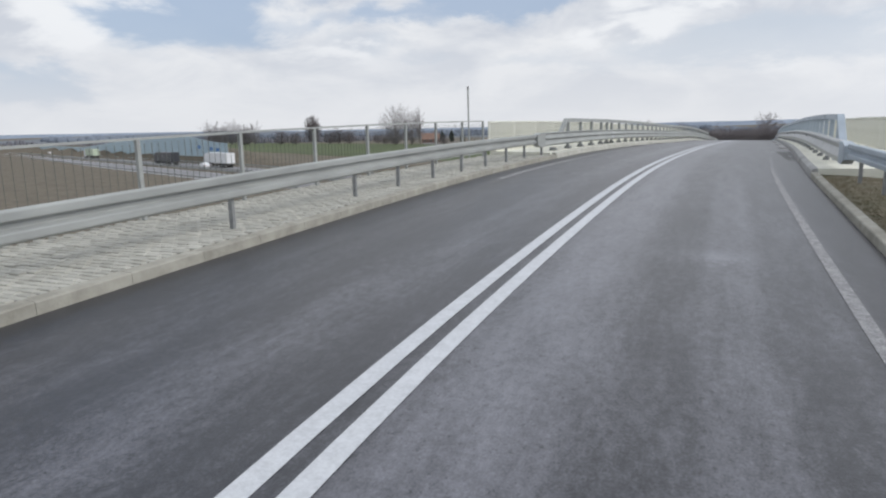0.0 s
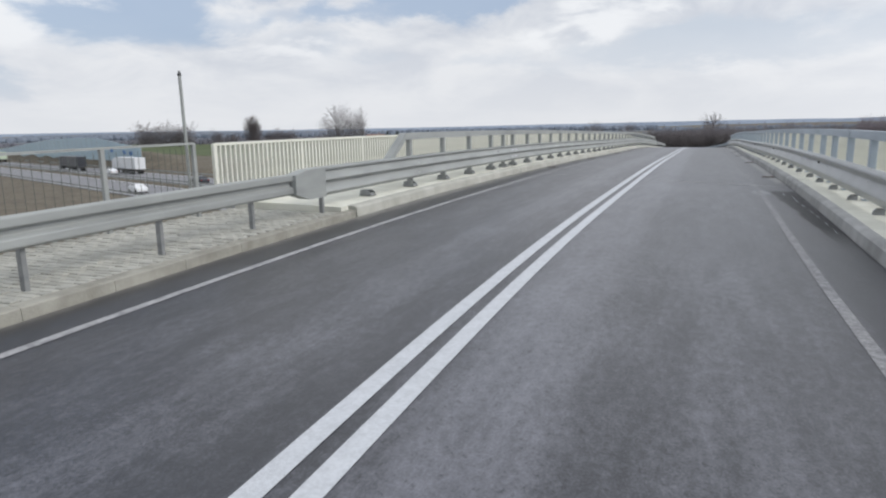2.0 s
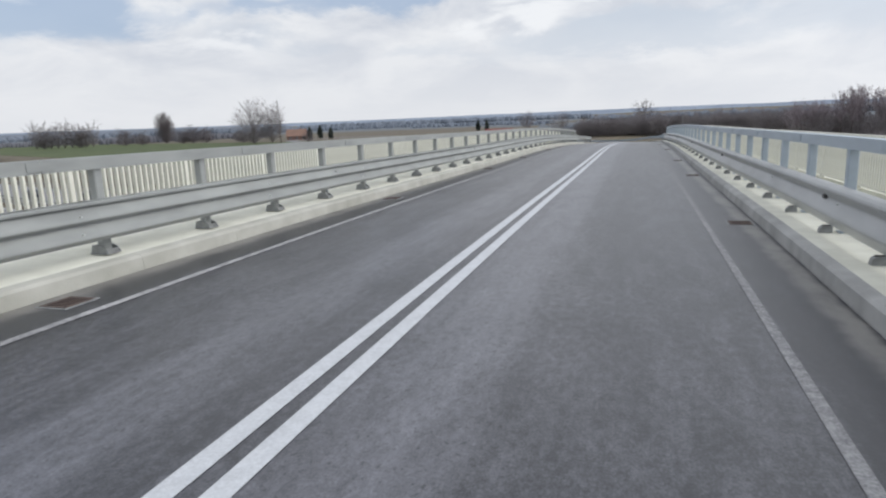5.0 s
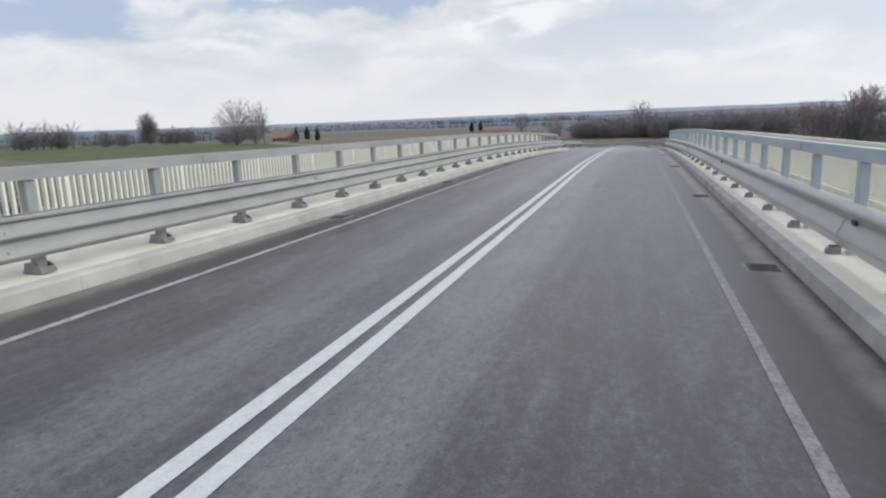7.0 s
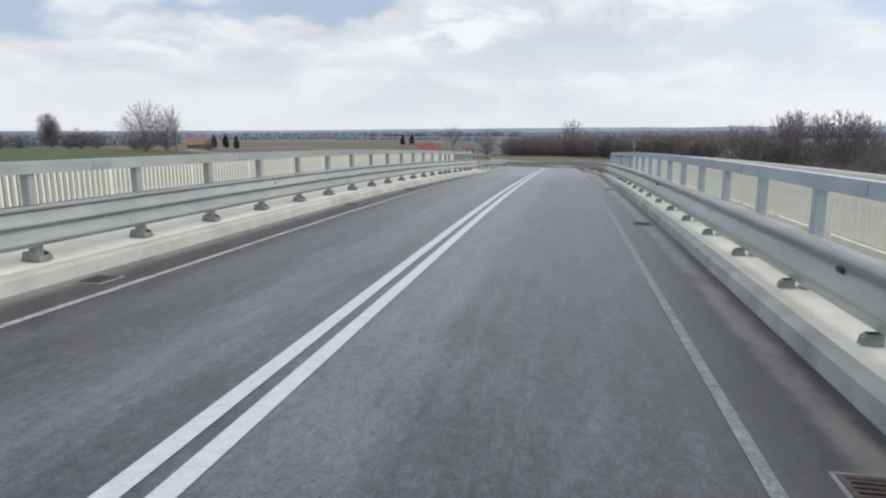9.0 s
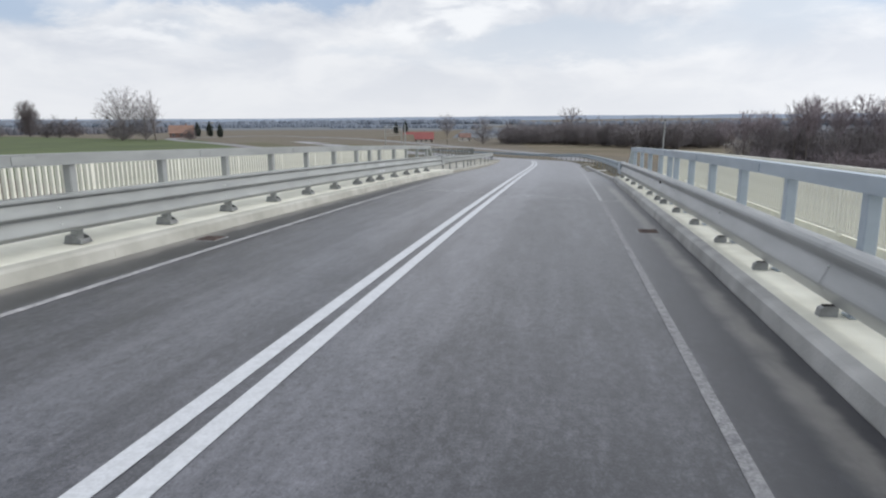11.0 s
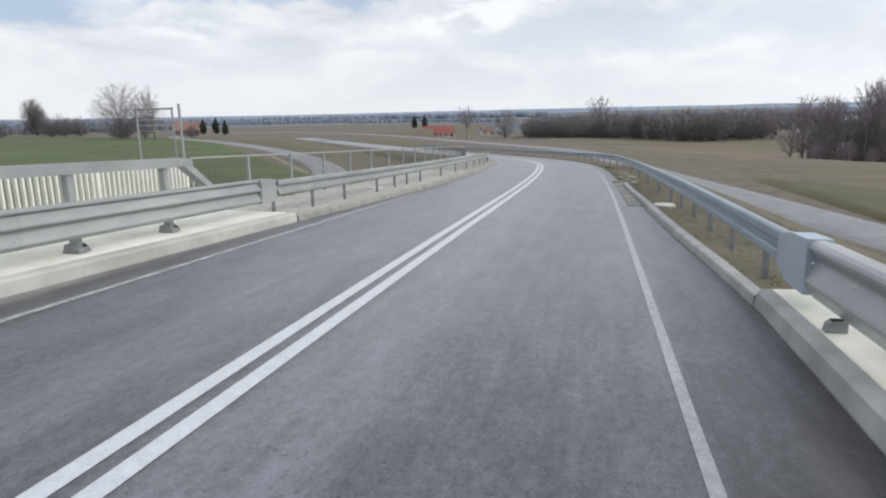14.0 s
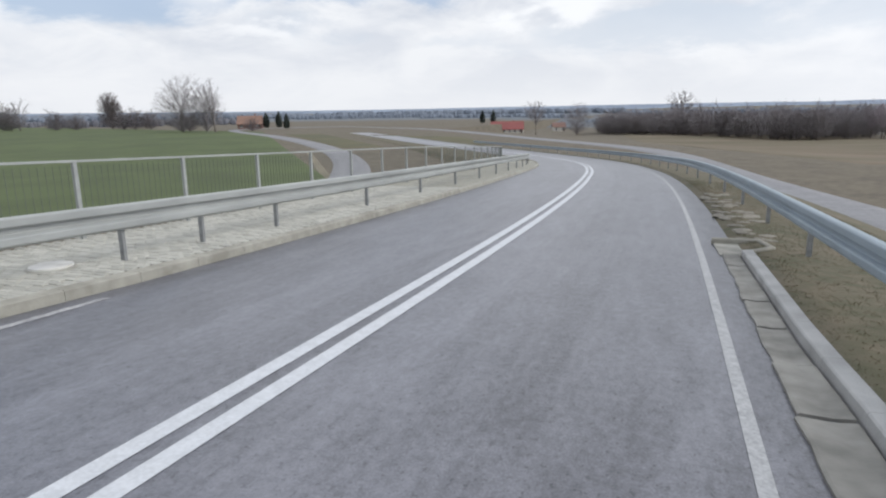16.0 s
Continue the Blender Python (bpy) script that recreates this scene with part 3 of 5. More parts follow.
drape("green_field", [(-25, 158), (-140, 316), (-1500, 900), (-27, 124)], "green_field", "young green crop field beyond the motorway", "field", step=9)
drape("stubble_field", [(20, 175), (34, 110), (230, 150), (140, 330)], "brown_field", "brown ploughed field rising to a wood", "field", step=5, lift=0.12)
drape("stubble_field", [(8, 232), (22, 190), (150, 330), (-30, 480)], "brown_field", "brown stubble field behind the bend", "field", step=5, lift=0.10)
drape("grass_strip", [(17.2, 166), (19.8, 134), (30, 104), (46, 128)], "olive_field", "strip of olive grass beside the service road", "grass", lift=0.35, step=2.5)
drape("pasture", [(-121, 287), (-104, 296), (-46, 221), (-57, 213)], "olive_field", "olive brown pasture inside a road loop", "field", lift=0.10)
drape("pasture", [(-90, 287), (-48, 268), (-28, 233), (-44, 229)], "olive_field", "olive brown pasture between two lanes", "field", lift=0.10)
drape("sand_strip", [(-60, 206.5), (-57.5, 208.5), (-26, 162), (-28, 158)], "pale_field", "pale sandy strip along the crop's edge", "ground", lift=0.14, step=2)
drape("meadow", [(82, 238), (84, 214), (200, 190), (200, 232)], "green_field", "green meadow in front of a low wood", "field", lift=0.25, step=4)
drape("hazed_land", [(-1500, 640), (700, 640), (1700, 2000), (-2400, 2000)], "hazed_land", "far fields and woods tinted blue for haze before the hills", "field", lift=0.5, step=45)
SERVICE = [(25.2, 88), (24, 100), (19, 125), (14.2, 148), (8.5, 175), (0.5, 213), (-22, 251), (-52, 295), (-98, 361), (-150, 395), (-182, 360), (-158, 318),
           (-112, 273), (-68, 226), (-34, 177), (-23, 152), (-17, 125), (-15.6, 108)]
lane("service_road", SERVICE, 4.0, "asphalt_pale", "pale grey service road looping through the fields", "road", lift=0.12)

# ---- the motorway ----
MW_DIR = np.array([-1, MW_K]) * MW_C
MW_N = np.array([MW_K, 1]) * MW_C


def mw(a, p, h=0.0):
    """A place a metres along the motorway to the left, p metres beyond its near edge."""
    q = np.array([0, MW_Y]) + MW_DIR * a + MW_N * p
    return (q[0], q[1], MW_Z + h)


def mw_strip(name, p0, p1, mat, label, category, h0=0.0, h1=0.0, a0=-260, a1=900, parent=None):
    v = [mw(a0, p0, h0), mw(a1, p0, h0), mw(a1, p1, h1), mw(a0, p1, h1)]
    v += [(x, y, z - 0.3) for x, y, z in v]
    f = [(0, 1, 2, 3), (4, 7, 6, 5), (0, 4, 5, 1), (1, 5, 6, 2), (2, 6, 7, 3), (3, 7, 4, 0)]
    ob = link(name, mesh_of(v, f, name), mat, parent)
    return tagged(ob, label, category, kind="structure" if parent is None else "")


near_way = mw_strip("motorway_carriageway", 0, 10.6, "asphalt_pale", "grey asphalt motorway carriageway", "road")
far_way = mw_strip("motorway_carriageway", 15.2, 25.8, "asphalt_pale", "grey asphalt motorway carriageway", "road")
for ps in ((0.35, near_way), (10.2, near_way), (15.6, far_way), (25.4, far_way)):
    mw_strip("edge_line", ps[0], ps[0] + 0.24, "paint", "", "", 0.03, 0.03, parent=ps[1])

# ---- carriageway ----
road = sweep("road", [(kerb_left, 0.0), (-3.0, 0.0), (-1.5, 0.0), (0.0, 0.0), (1.5, 0.0), (3.0, 0.0), (kerb_right, 0.0)], -58, 330, "asphalt", step=1.0, closed=False, uv=True, smooth=True)
tagged(road, "worn grey asphalt two-lane road over the bridge", "road", kind="structure")


def stripe(name, u0, u1, s0, s1, mat, label, h=0.004):
    ob = sweep(name, [(u0, h), (u1, h)], s0, s1, mat, road, closed=False, label=label)
    return ob


stripe("centre_line", -0.205, -0.055, -58, 330, "paint", "solid white centre line")
stripe("centre_line", 0.065, 0.215, -58, 330, "paint", "solid white centre line")
stripe("edge_line", taper((-60, 2.98), (10, 3.0), (40, 3.075), (400, 3.085)), taper((-60, 3.12), (10, 3.12), (40, 3.165), (104, 3.17)), -58, J2 + SKEW * 3.12, "paint_dirty", "worn white edge line")
stripe("edge_line", taper((98, 3.085), (106, 3.11), (400, 3.11)), taper((98, 3.17), (106, 3.205), (400, 3.205)), J2 + SKEW * 3.12, 330, "paint_mid", "white edge line through the bend")
stripe("edge_line", -3.095, -2.99, 16.2, 113.2, "paint_thin", "thin worn white edge line")


def joint(s):
    """A steel expansion joint, set across the road on the skew."""
    n = 24
    us = np.linspace(-3.86, 3.82 if s < 60 else 3.98, n + 1)
    rows = ((-0.118, -0.066, 0.006, "joint_steel", "joint_edge"), (-0.066, 0.050, 0.003, "rubber", "joint_seal"), (0.050, 0.098, 0.006, "joint_steel", "joint_edge"))
    thin = 0.56 if s < 60 else 0.58
    for a, b, h, mat, name in rows:
        a, b = a * thin, b * thin
        lo = np.array([at(s + SKEW * u + a, u, h) for u in us])
        hi = np.array([at(s + SKEW * u + b, u, h) for u in us])
        v = np.concatenate([lo, hi])
        f = [(i, i + 1, n + 2 + i, n + 1 + i) for i in range(n)]
        link(name, mesh_of(v, f, name), mat, road, "black rubber joint seal" if name == "joint_seal" else "steel edge of an expansion joint")
    for side, e in ((-1, 3.88), (1, 3.85 if s < 60 else 4.0)):
        run = [(e, 0.0), (e + 0.005, 0.15), (e + 0.06, 0.208), (e + 0.9, 0.232)]
        v = [at(s + SKEW * side * u + o, side * u, h) for o in (-0.014, 0.014) for u, h in run]
        f = [(i, i + 1, i + 5, i + 4) for i in range(3)]
        link("joint_cover", mesh_of(v, f, "joint_cover"), "rubber", road, "dark joint cover over the kerb")


joint(J1)
joint(J2)


def drain(s, u):
    """An iron gully grate with bars, set in the road."""
    g = thing("drain_grate", "rusty iron gully grate set in the asphalt", "drain", "bridge drains")
    g.matrix_basis = frame_at(s, u, 0.0) @ Matrix.Diagonal((0.76, 0.76, 1, 1))
    bm = bmesh.new()
    for x in (-0.20, 0.20):
        box_bm((0.05, 0.50, 0.03), (x, 0, 0.0), 0.004, bm)
    for y in (-0.225, 0.225):
        box_bm((0.36, 0.05, 0.03), (0, y, 0.0), 0.004, bm)
    part("frame", bm, "iron", g)
    bm = bmesh.new()
    for x in (-0.245, 0.245):
        box_bm((0.04, 0.58, 0.018), (x, 0, 0.0), 0.004, bm)
    for y in (-0.27, 0.27):
        box_bm((0.45, 0.04, 0.018), (0, y, 0.0), 0.004, bm)
    part("collar", bm, "zinc_dark", g, "worn steel collar")
    # Black plate takes the place of the shade below the bars.
    part("pit_shade", box_bm((0.35, 0.40, 0.012), (0, 0, 0.0)), "rubber", g, "dark plate standing for the shaded opening under the grate")
    me = bpy.data.meshes.new("bar")
    b = box_bm((0.35, 0.028, 0.02), (0, 0, 0), 0.003)
    b.to_mesh(me)
    b.free()
    for k in range(6):
        ob = link("bar", me, "iron", g)
        ob.location = (0, -0.16 + k * 0.064, 0.008)
    return g


for s in (35.6, 45.0, 54.8, 62.7, 73.4, 84.7):
    drain(s, 3.66)
for s in (38.7, 47.9, 58.2, 66.1, 75.6, 82.0):
    drain(s, -3.56)

# White flecks in the long black stain along the right kerb before the first joint.
for s, ln, u in ((24.9, 0.35, 3.75), (25.7, 0.4, 3.745), (26.5, 0.36, 3.735), (27.05, 0.58, 3.72), (27.9, 0.48, 3.69), (28.68, 0.62, 3.665), (29.55, 0.34, 3.69), (30.05, 0.55, 3.56)):
    bm = bmesh.new()
    bm.faces.new([bm.verts.new(at(a, b, 0.008)) for a, b in ((s - 0.06, u), (s + ln * 0.6, u - 0.009), (s + ln + 0.1, u - 0.004), (s + ln * 0.5, u + 0.007))])
    part("fleck", bm, "paint", road, "white fleck in the wet stain")
# ---- kerbs ----


def kerb_run(name, edge, side, s0, s1, width, height, mat, label, length=1.0, joint_gap=0.005, bevel=0.025, drop=0.12):
    run = thing(name, label, "kerb", kind="structure")
    s = s0
    while s < s1 - 0.05:
        e = min(s + length, s1) - joint_gap
        w = lambda q: edge(q) + side * width
        f = lambda q: edge(q) + side * bevel * 0.45
        g = lambda q: edge(q) + side * bevel
        prof = [(edge, -drop), (f, height - bevel * 0.75), (g, height - bevel * 0.25), (w, height), (w, -drop)]
        sweep("kerb_stone", prof, s, e, mat, run, step=1.0)
        s += length
    return run


kerb_run("kerb_approach_left", kerb_left, -1, -10, 24.15, 0.17, 0.13, "kerb", "pale concrete kerb beside paving", 1.0)
kerb_run("kerb_bridge_left", kerb_left, -1, 24.2, 105.9, 0.20, 0.20, "kerb_cream", "pale grey stone bridge kerb", 2.0, 0.003, 0.06)
kerb_run("kerb_exit_left", kerb_left, -1, 105.95, 186, 0.17, 0.13, "kerb", "pale concrete kerb beside paving", 1.0)
kerb_run("kerb_approach_right", kerb_right, 1, -10, 18.55, 0.15, 0.12, "kerb", "pale concrete kerb beside grass", 1.0)
kerb_run("kerb_bridge_right", kerb_right, 1, 18.6, 100.3, 0.16, 0.20, "kerb_bridge", "grey stone bridge kerb", 2.0, 0.003, 0.06)
kerb_run("kerb_exit_right", kerb_right, 1, 100.35, 118.2, 0.15, 0.12, "kerb_bridge", "pale concrete kerb beside grass", 1.0)

# ---- bridge deck edges ----
EDGE = 6.35
for side, s0, s1, k in ((-1, LEFT_0, LEFT_1, kerb_left), (1, RIGHT_0, RIGHT_1, kerb_right)):
    inner = (lambda k, side: lambda q: k(q) + side * (0.195 if side < 0 else 0.155))(k, side)
    ob = sweep("deck_edge_" + ("left" if side < 0 else "right"), [(inner, 0.195), (side * 4.9, 0.215), (side * 6.1, 0.235), (side * 6.12, 0.34), (side * EDGE, 0.34), (side * EDGE, -0.75), (inner, -0.75)],
               s0, s1, "cream", step=2.0)
    tagged(ob, "cream coated concrete edge strip of the bridge deck", "bridge deck", kind="structure")
slab = sweep("bridge_slab", [(-5.6, -0.04), (5.6, -0.04), (5.6, -0.7), (3.5, -1.5), (-3.5, -1.5), (-5.6, -0.7)], 30, 97, "concrete", step=3.0)
tagged(slab, "concrete slab of the road bridge", "bridge deck", kind="structure")
for s, nm in ((31, "abutment_south"), (96, "abutment_north")):
    v, f = [], []
    for u in (-6.2, 6.2):
        for d, h in ((-1.2, -0.72), (1.2, -0.72), (1.2, -7.6), (-1.2, -7.6)):
            q = at(s + SKEW * u + d, u, 0)
            v.append((q[0], q[1], q[2] + h))
    f = [(0, 1, 2, 3), (7, 6, 5, 4), (0, 4, 5, 1), (1, 5, 6, 2), (2, 6, 7, 3), (3, 7, 4, 0)]
    tagged(link(nm, mesh_of(v, f, nm), "concrete"), "concrete bridge abutment wall", "abutment", kind="structure")

# ---- bridge barrier: posts with feet, a corrugated beam and a channel top rail ----
BEAM = [(-0.13, 0.915), (0.045, 0.915), (0.058, 0.905), (0.058, 0.878), (0.046, 0.866), (0.004, 0.856), (0.008, 0.846), (0.080, 0.725), (0.086, 0.705), (0.076, 0.688), (0.004, 0.652),
        (0.004, 0.636), (0.078, 0.515), (0.086, 0.492), (0.078, 0.474), (0.012, 0.445), (0.004, 0.425)]


BEAM_LOW = [(-0.13, 0.802), (-0.02, 0.832), (0.040, 0.826), (0.075, 0.802), (0.085, 0.772), (0.077, 0.745), (0.018, 0.668), (0.012, 0.648), (0.018, 0.626), (0.080, 0.495), (0.090, 0.466), (0.083, 0.440),
            (0.028, 0.345), (0.012, 0.315)]


def beam_profile(u0, side, pts, thick=0.012):
    """A folded sheet open at the back; side: the way to the road."""
    out = [(u0 + side * d, h) for d, h in pts]
    inn = [(u0 + side * (d - thick), h) for d, h in pts[::-1]]
    return out + inn


def post_mesh(h=1.21):
    """A closed steel post on a base plate."""
    bm = box_bm((0.115, 0.125, h), (0, 0, h / 2), 0.012)
    box_bm((0.128, 0.138, 0.05), (0, 0, h - 0.09), 0.006, bm)
    box_bm((0.20, 0.18, 0.016), (0, 0, 0.008), 0.004, bm)
    me = bpy.data.meshes.new("post")
    bm.to_mesh(me)
    bm.free()
    return me


def foot_mesh():
    """A wedge-shaped bracket that holds the post's foot towards the road."""
    bm = solid([(-0.15, 0.0), (0.15, 0.0), (0.15, 0.035), (0.11, 0.085), (0.04, 0.115), (-0.12, 0.12)], 0.012, 1)
    bm2 = bmesh.new()
    for y in (-0.11, 0.11):
        m = bpy.data.meshes.new("tmp")
        bm.to_mesh(m)
        bm2.from_mesh(m)
        bmesh.ops.translate(bm2, verts=bm2.verts[-len(bm.verts):], vec=(0, y, 0))
    bm.free()
    box_bm((0.31, 0.26, 0.022), (0, 0, 0.011), 0.004, bm2)
    box_bm((0.18, 0.21, 0.02), (-0.04, 0, 0.11), 0.004, bm2)
    box_bm((0.02, 0.21, 0.05), (0.125, 0, 0.045), 0.004, bm2)
    me = bpy.data.meshes.new("foot")
    bm2.to_mesh(me)
    bm2.free()
    return me


def bridge_barrier(side, stations, s0, s1, r0, r1, u_post, metal, label):
    b = thing("bridge_barrier", label, "barrier", "bridge barriers")
    zin = metal
    pm, fm = post_mesh(), foot_mesh()
    small_foot, slot_shade = bpy.data.meshes.new("foot"), bpy.data.meshes.new("slot_shade")
    t = solid([(-0.075, 0.0), (0.09, 0.0), (0.09, 0.13), (-0.02, 0.125), (-0.06, 0.09)], 0.11, 1)
    t.to_mesh(small_foot)
    t.free()
    # Solid black block; its colour stands for shade inside the bracket's slot.
    t = box_bm((0.10, 0.075, 0.02), (0.02, 0, 0.125), 0.004)
    t.to_mesh(slot_shade)
    t.free()
    sp = bpy.data.meshes.new("spacer")
    t = solid([(-0.09, -0.06), (0.09, -0.06), (0.07, 0.06), (-0.07, 0.06)], 0.14, 1)
    t.to_mesh(sp)
    t.free()
    for s in stations:
        if r0 - 0.1 <= s <= r1 + 0.1:
            ob = link("post", pm, zin, b)
            ob.matrix_basis = frame_at(s, side * u_post, 0.21)
        if side > 0:
            ob = link("foot", small_foot, "zinc_dark", b, "small steel foot bracket")
            ob.matrix_basis = frame_at(s, u_post - 0.255, 0.205) @ Matrix.Diagonal((0.95, 0.8, 0.72, 1))
            ob = link("slot_shade", slot_shade, "rubber", ob, "dark block standing for the slot's shade")
            ob = link("spacer", sp, zin, b)
            ob.matrix_basis = frame_at(s, u_post - 0.13, 0.60)
            continue
        ob = link("foot", fm, "zinc_dark", b, "wedge-shaped steel foot")
        ob.matrix_basis = frame_at(s, -u_post, 0.215) @ Matrix.Diagonal((0.9, 0.85, 0.95, 1))
        ob = link("spacer", sp, zin, b)
        ob.matrix_basis = frame_at(s, 0.13 - u_post, 0.70)
    # beam in lapped lengths, bolted at each lap
    bolt = bpy.data.meshes.new("bolt")
    bb = cyl_bm(0.018, 0.012, 0.02, n=8)
    bb.to_mesh(bolt)
    bb.free()
    s = s0
    k = 0
    while s < s1 - 0.1:
        e = min(s + 4.0, s1)
        lap = 0.004 * (k % 2)
        sweep("beam", beam_profile(side * (u_post - 0.20), -side, [(d + lap, h + lap / 2) for d, h in (BEAM if side < 0 else BEAM_LOW)]), s, e + (0.16 if e < s1 else 0), "zinc" if side < 0 else "zinc_right", b, step=1.0, caps=False)
        for h in ((0.76, 0.55) if side < 0 else (0.64, 0.43)):
            ob = link("bolt", bolt, "zinc_pale", b)
            ob.matrix_basis = frame_at(e - 0.1, side * (u_post - 0.20) - side * 0.062, h) @ Matrix.Rotation(-side * math.pi / 2, 4, "Y")
        s, k = e, k + 1
    # slotted splices where the deck's joints are, and dark brackets
    for q in ((35.2, 93.9) if side < 0 else (33.9, 90.1)):
        for h in ((0.775, 0.565) if side < 0 else (0.645, 0.43)):
            for o in (0.0, 0.42):
                ob = part("splice_slot", box_bm((0.016, 0.30, 0.034), (0, 0, 0), 0.004), "paint", b, "pale slot in a beam splice")
                ob.matrix_basis = frame_at(q + o, side * (u_post - 0.255), h) @ Matrix.Rotation(side * 0.55, 4, "Y")
    for q, h in (((33.6, 0.76), (46.2, 0.76), (58.4, 0.76), (72.3, 0.76), (92.2, 0.76)) if side < 0 else ((31.9, 0.66), (43.2, 0.66), (54.2, 0.66), (65.4, 0.66), (77.0, 0.66), (88.8, 0.66))):
        ob = part("bracket", box_bm((0.05, 0.10, 0.06), (0, 0, 0), 0.012), "dark_steel", b, "small dark bracket on the beam")
        ob.matrix_basis = frame_at(q, side * (u_post - 0.235), h)
    # top rail: a channel with its back to the road
    s = r0
    while s < r1 - 0.1:
        e = min(s + 4.0, r1)
        o = side * (u_post - 0.085)
        i = side * (u_post + 0.085)
        t = side * 0.008
        prof = [(i, 1.430), (o, 1.430), (o, 1.280), (i, 1.280), (i, 1.288), (o + t, 1.288), (o + t, 1.422), (i, 1.422)]
        sweep("top_rail", prof, s, e - 0.015, zin, b, step=1.0)
        sleeve = solid([(-0.095, 1.305), (0.01, 1.305), (0.01, 1.405), (-0.095, 1.405)], 0.36, 1)
        ob = part("sleeve", sleeve, zin, b)
        ob.matrix_basis = frame_at(e - 0.01, side * (u_post - 0.0), 0) @ Matrix.Rotation(0 if side > 0 else math.pi, 4, "Z")
        s = e
    # sloping end pieces of the top rail
    for q, d in ((r0, -1), (r1, 1)):
        v = []
        for ds, h in ((0, 1.430), (0, 1.280), (1.05, 0.62), (1.25, 0.62)):
            for o in (-0.085, -0.06, 0.085):
                v.append(at(q + d * ds, side * u_post + o, h))
        f = []
        for i in range(4):
            j = (i + 1) % 4
            f += [(i * 3, i * 3 + 1, j * 3 + 1, j * 3), (i * 3 + 1, i * 3 + 2, j * 3 + 2, j * 3 + 1)]
        f += [(0, 3, 6, 9), (2, 11, 8, 5)]
        link("end_brace", mesh_of(v, f, "end_brace"), zin, b, "sloping end of the top rail")
    # box pieces that lead over to the lower guard rail
    low = 0.0 if side < 0 else 0.085
    for q, d in ((s0, -1), (s1, 1)):
        v = []
        for ds, lo, hi in ((0, 0.42 - low, 0.925 - low), (0.5, 0.43 - low, 0.915 - low), (0.86, 0.54 - low, 0.85 - low)):
            for o in (0.10, -0.11):
                for h in (lo, hi):
                    v.append(at(q + d * ds, side * (u_post - 0.20 - o), h))
        f = [(0, 1, 3, 2), (8, 10, 11, 9)]
        for k in (0, 4):
            f += [(k, k + 4, k + 5, k + 1), (k + 2, k + 3, k + 7, k + 6), (k + 1, k + 5, k + 7, k + 3), (k, k + 2, k + 6, k + 4)]
        link("transition_box", mesh_of(v, f, "transition_box"), "zinc" if side < 0 else "zinc_blue", b, "boxed sheet that joins two guard rail heights")
    return b


mid = [36.1 + 2 * k for k in range(28)]
left_feet = [25.61 + 2 * k for k in range(5)] + [34.94] + mid + [92.13, 93.53] + [94.72 + 2 * k for k in range(5)]
right_feet = [21.7 + 2 * k for k in range(5)] + [31.5, 33.1] + [84.4 - 1.97 * k for k in range(25, -1, -1)] + [86.3, 88.1, 89.05, 90.6] + [92.75 + 2.03 * k for k in range(4)]
bridge_barrier(-1, left_feet, 23.65, 105.35, 27.3, 103.2, 4.40, "zinc", "grey galvanised bridge crash barrier with a high rail")
bridge_barrier(1, right_feet, 18.6, 99.5, 21.6, 97.4, 4.64, "zinc_blue", "bluish galvanised bridge crash barrier with a high rail")

# ---- cream slatted railing at the bridge's edges, in panels ----


def bar_mesh(name, size):
    me = bpy.data.meshes.new(name)
    b = box_bm(size, (0, 0, size[2] / 2))
    b.to_mesh(me)
    b.free()
    return me


SLAT = bar_mesh("slat", (0.060, 0.040, 0.94))
RPOST = bar_mesh("railing_post", (0.06, 0.08, 1.0))


def railing_panel(s0, s1, u, last):
    p = thing("railing_panel", "cream painted steel railing panel with upright slats", "railing", "bridge railing panels")
    for h, w, t in ((1.30, 0.07, 0.045), (0.39, 0.05, 0.04)):
        sweep("rail", [(u - w / 2, h), (u + w / 2, h), (u + w / 2, h + t), (u - w / 2, h + t)], s0, s1, "cream_steel", p, step=2.0)
    for s in ([s0, s1] if last else [s0]):
        ob = link("post", RPOST, "cream_steel", p)
        ob.matrix_basis = frame_at(s, u, 0.335)
    n = int(round((s1 - s0) / 0.127))
    for i in range(1, n):
        ob = link("slat", SLAT, "cream_steel", p)
        ob.matrix_basis = frame_at(s0 + (s1 - s0) * i / n, u, 0.40)


for u, s0, s1 in ((-6.1, 23.25, 105.75), (6.05, 20.0, 100.2)):
    edges = np.linspace(s0, s1, 33)
    for a, b in zip(edges[:-1], edges[1:]):
        railing_panel(a, b, u, b == edges[-1])

# ---- lower guard rails on the approaches ----
WBEAM = [(-0.01, 0.868), (0.05, 0.872), (0.076, 0.860), (0.082, 0.845), (0.082, 0.775), (0.076, 0.762), (0.020, 0.742), (0.012, 0.728), (0.012, 0.690), (0.020, 0.678), (0.074, 0.652), (0.082, 0.640),
         (0.082, 0.575), (0.076, 0.560), (0.020, 0.540), (0.004, 0.532)]


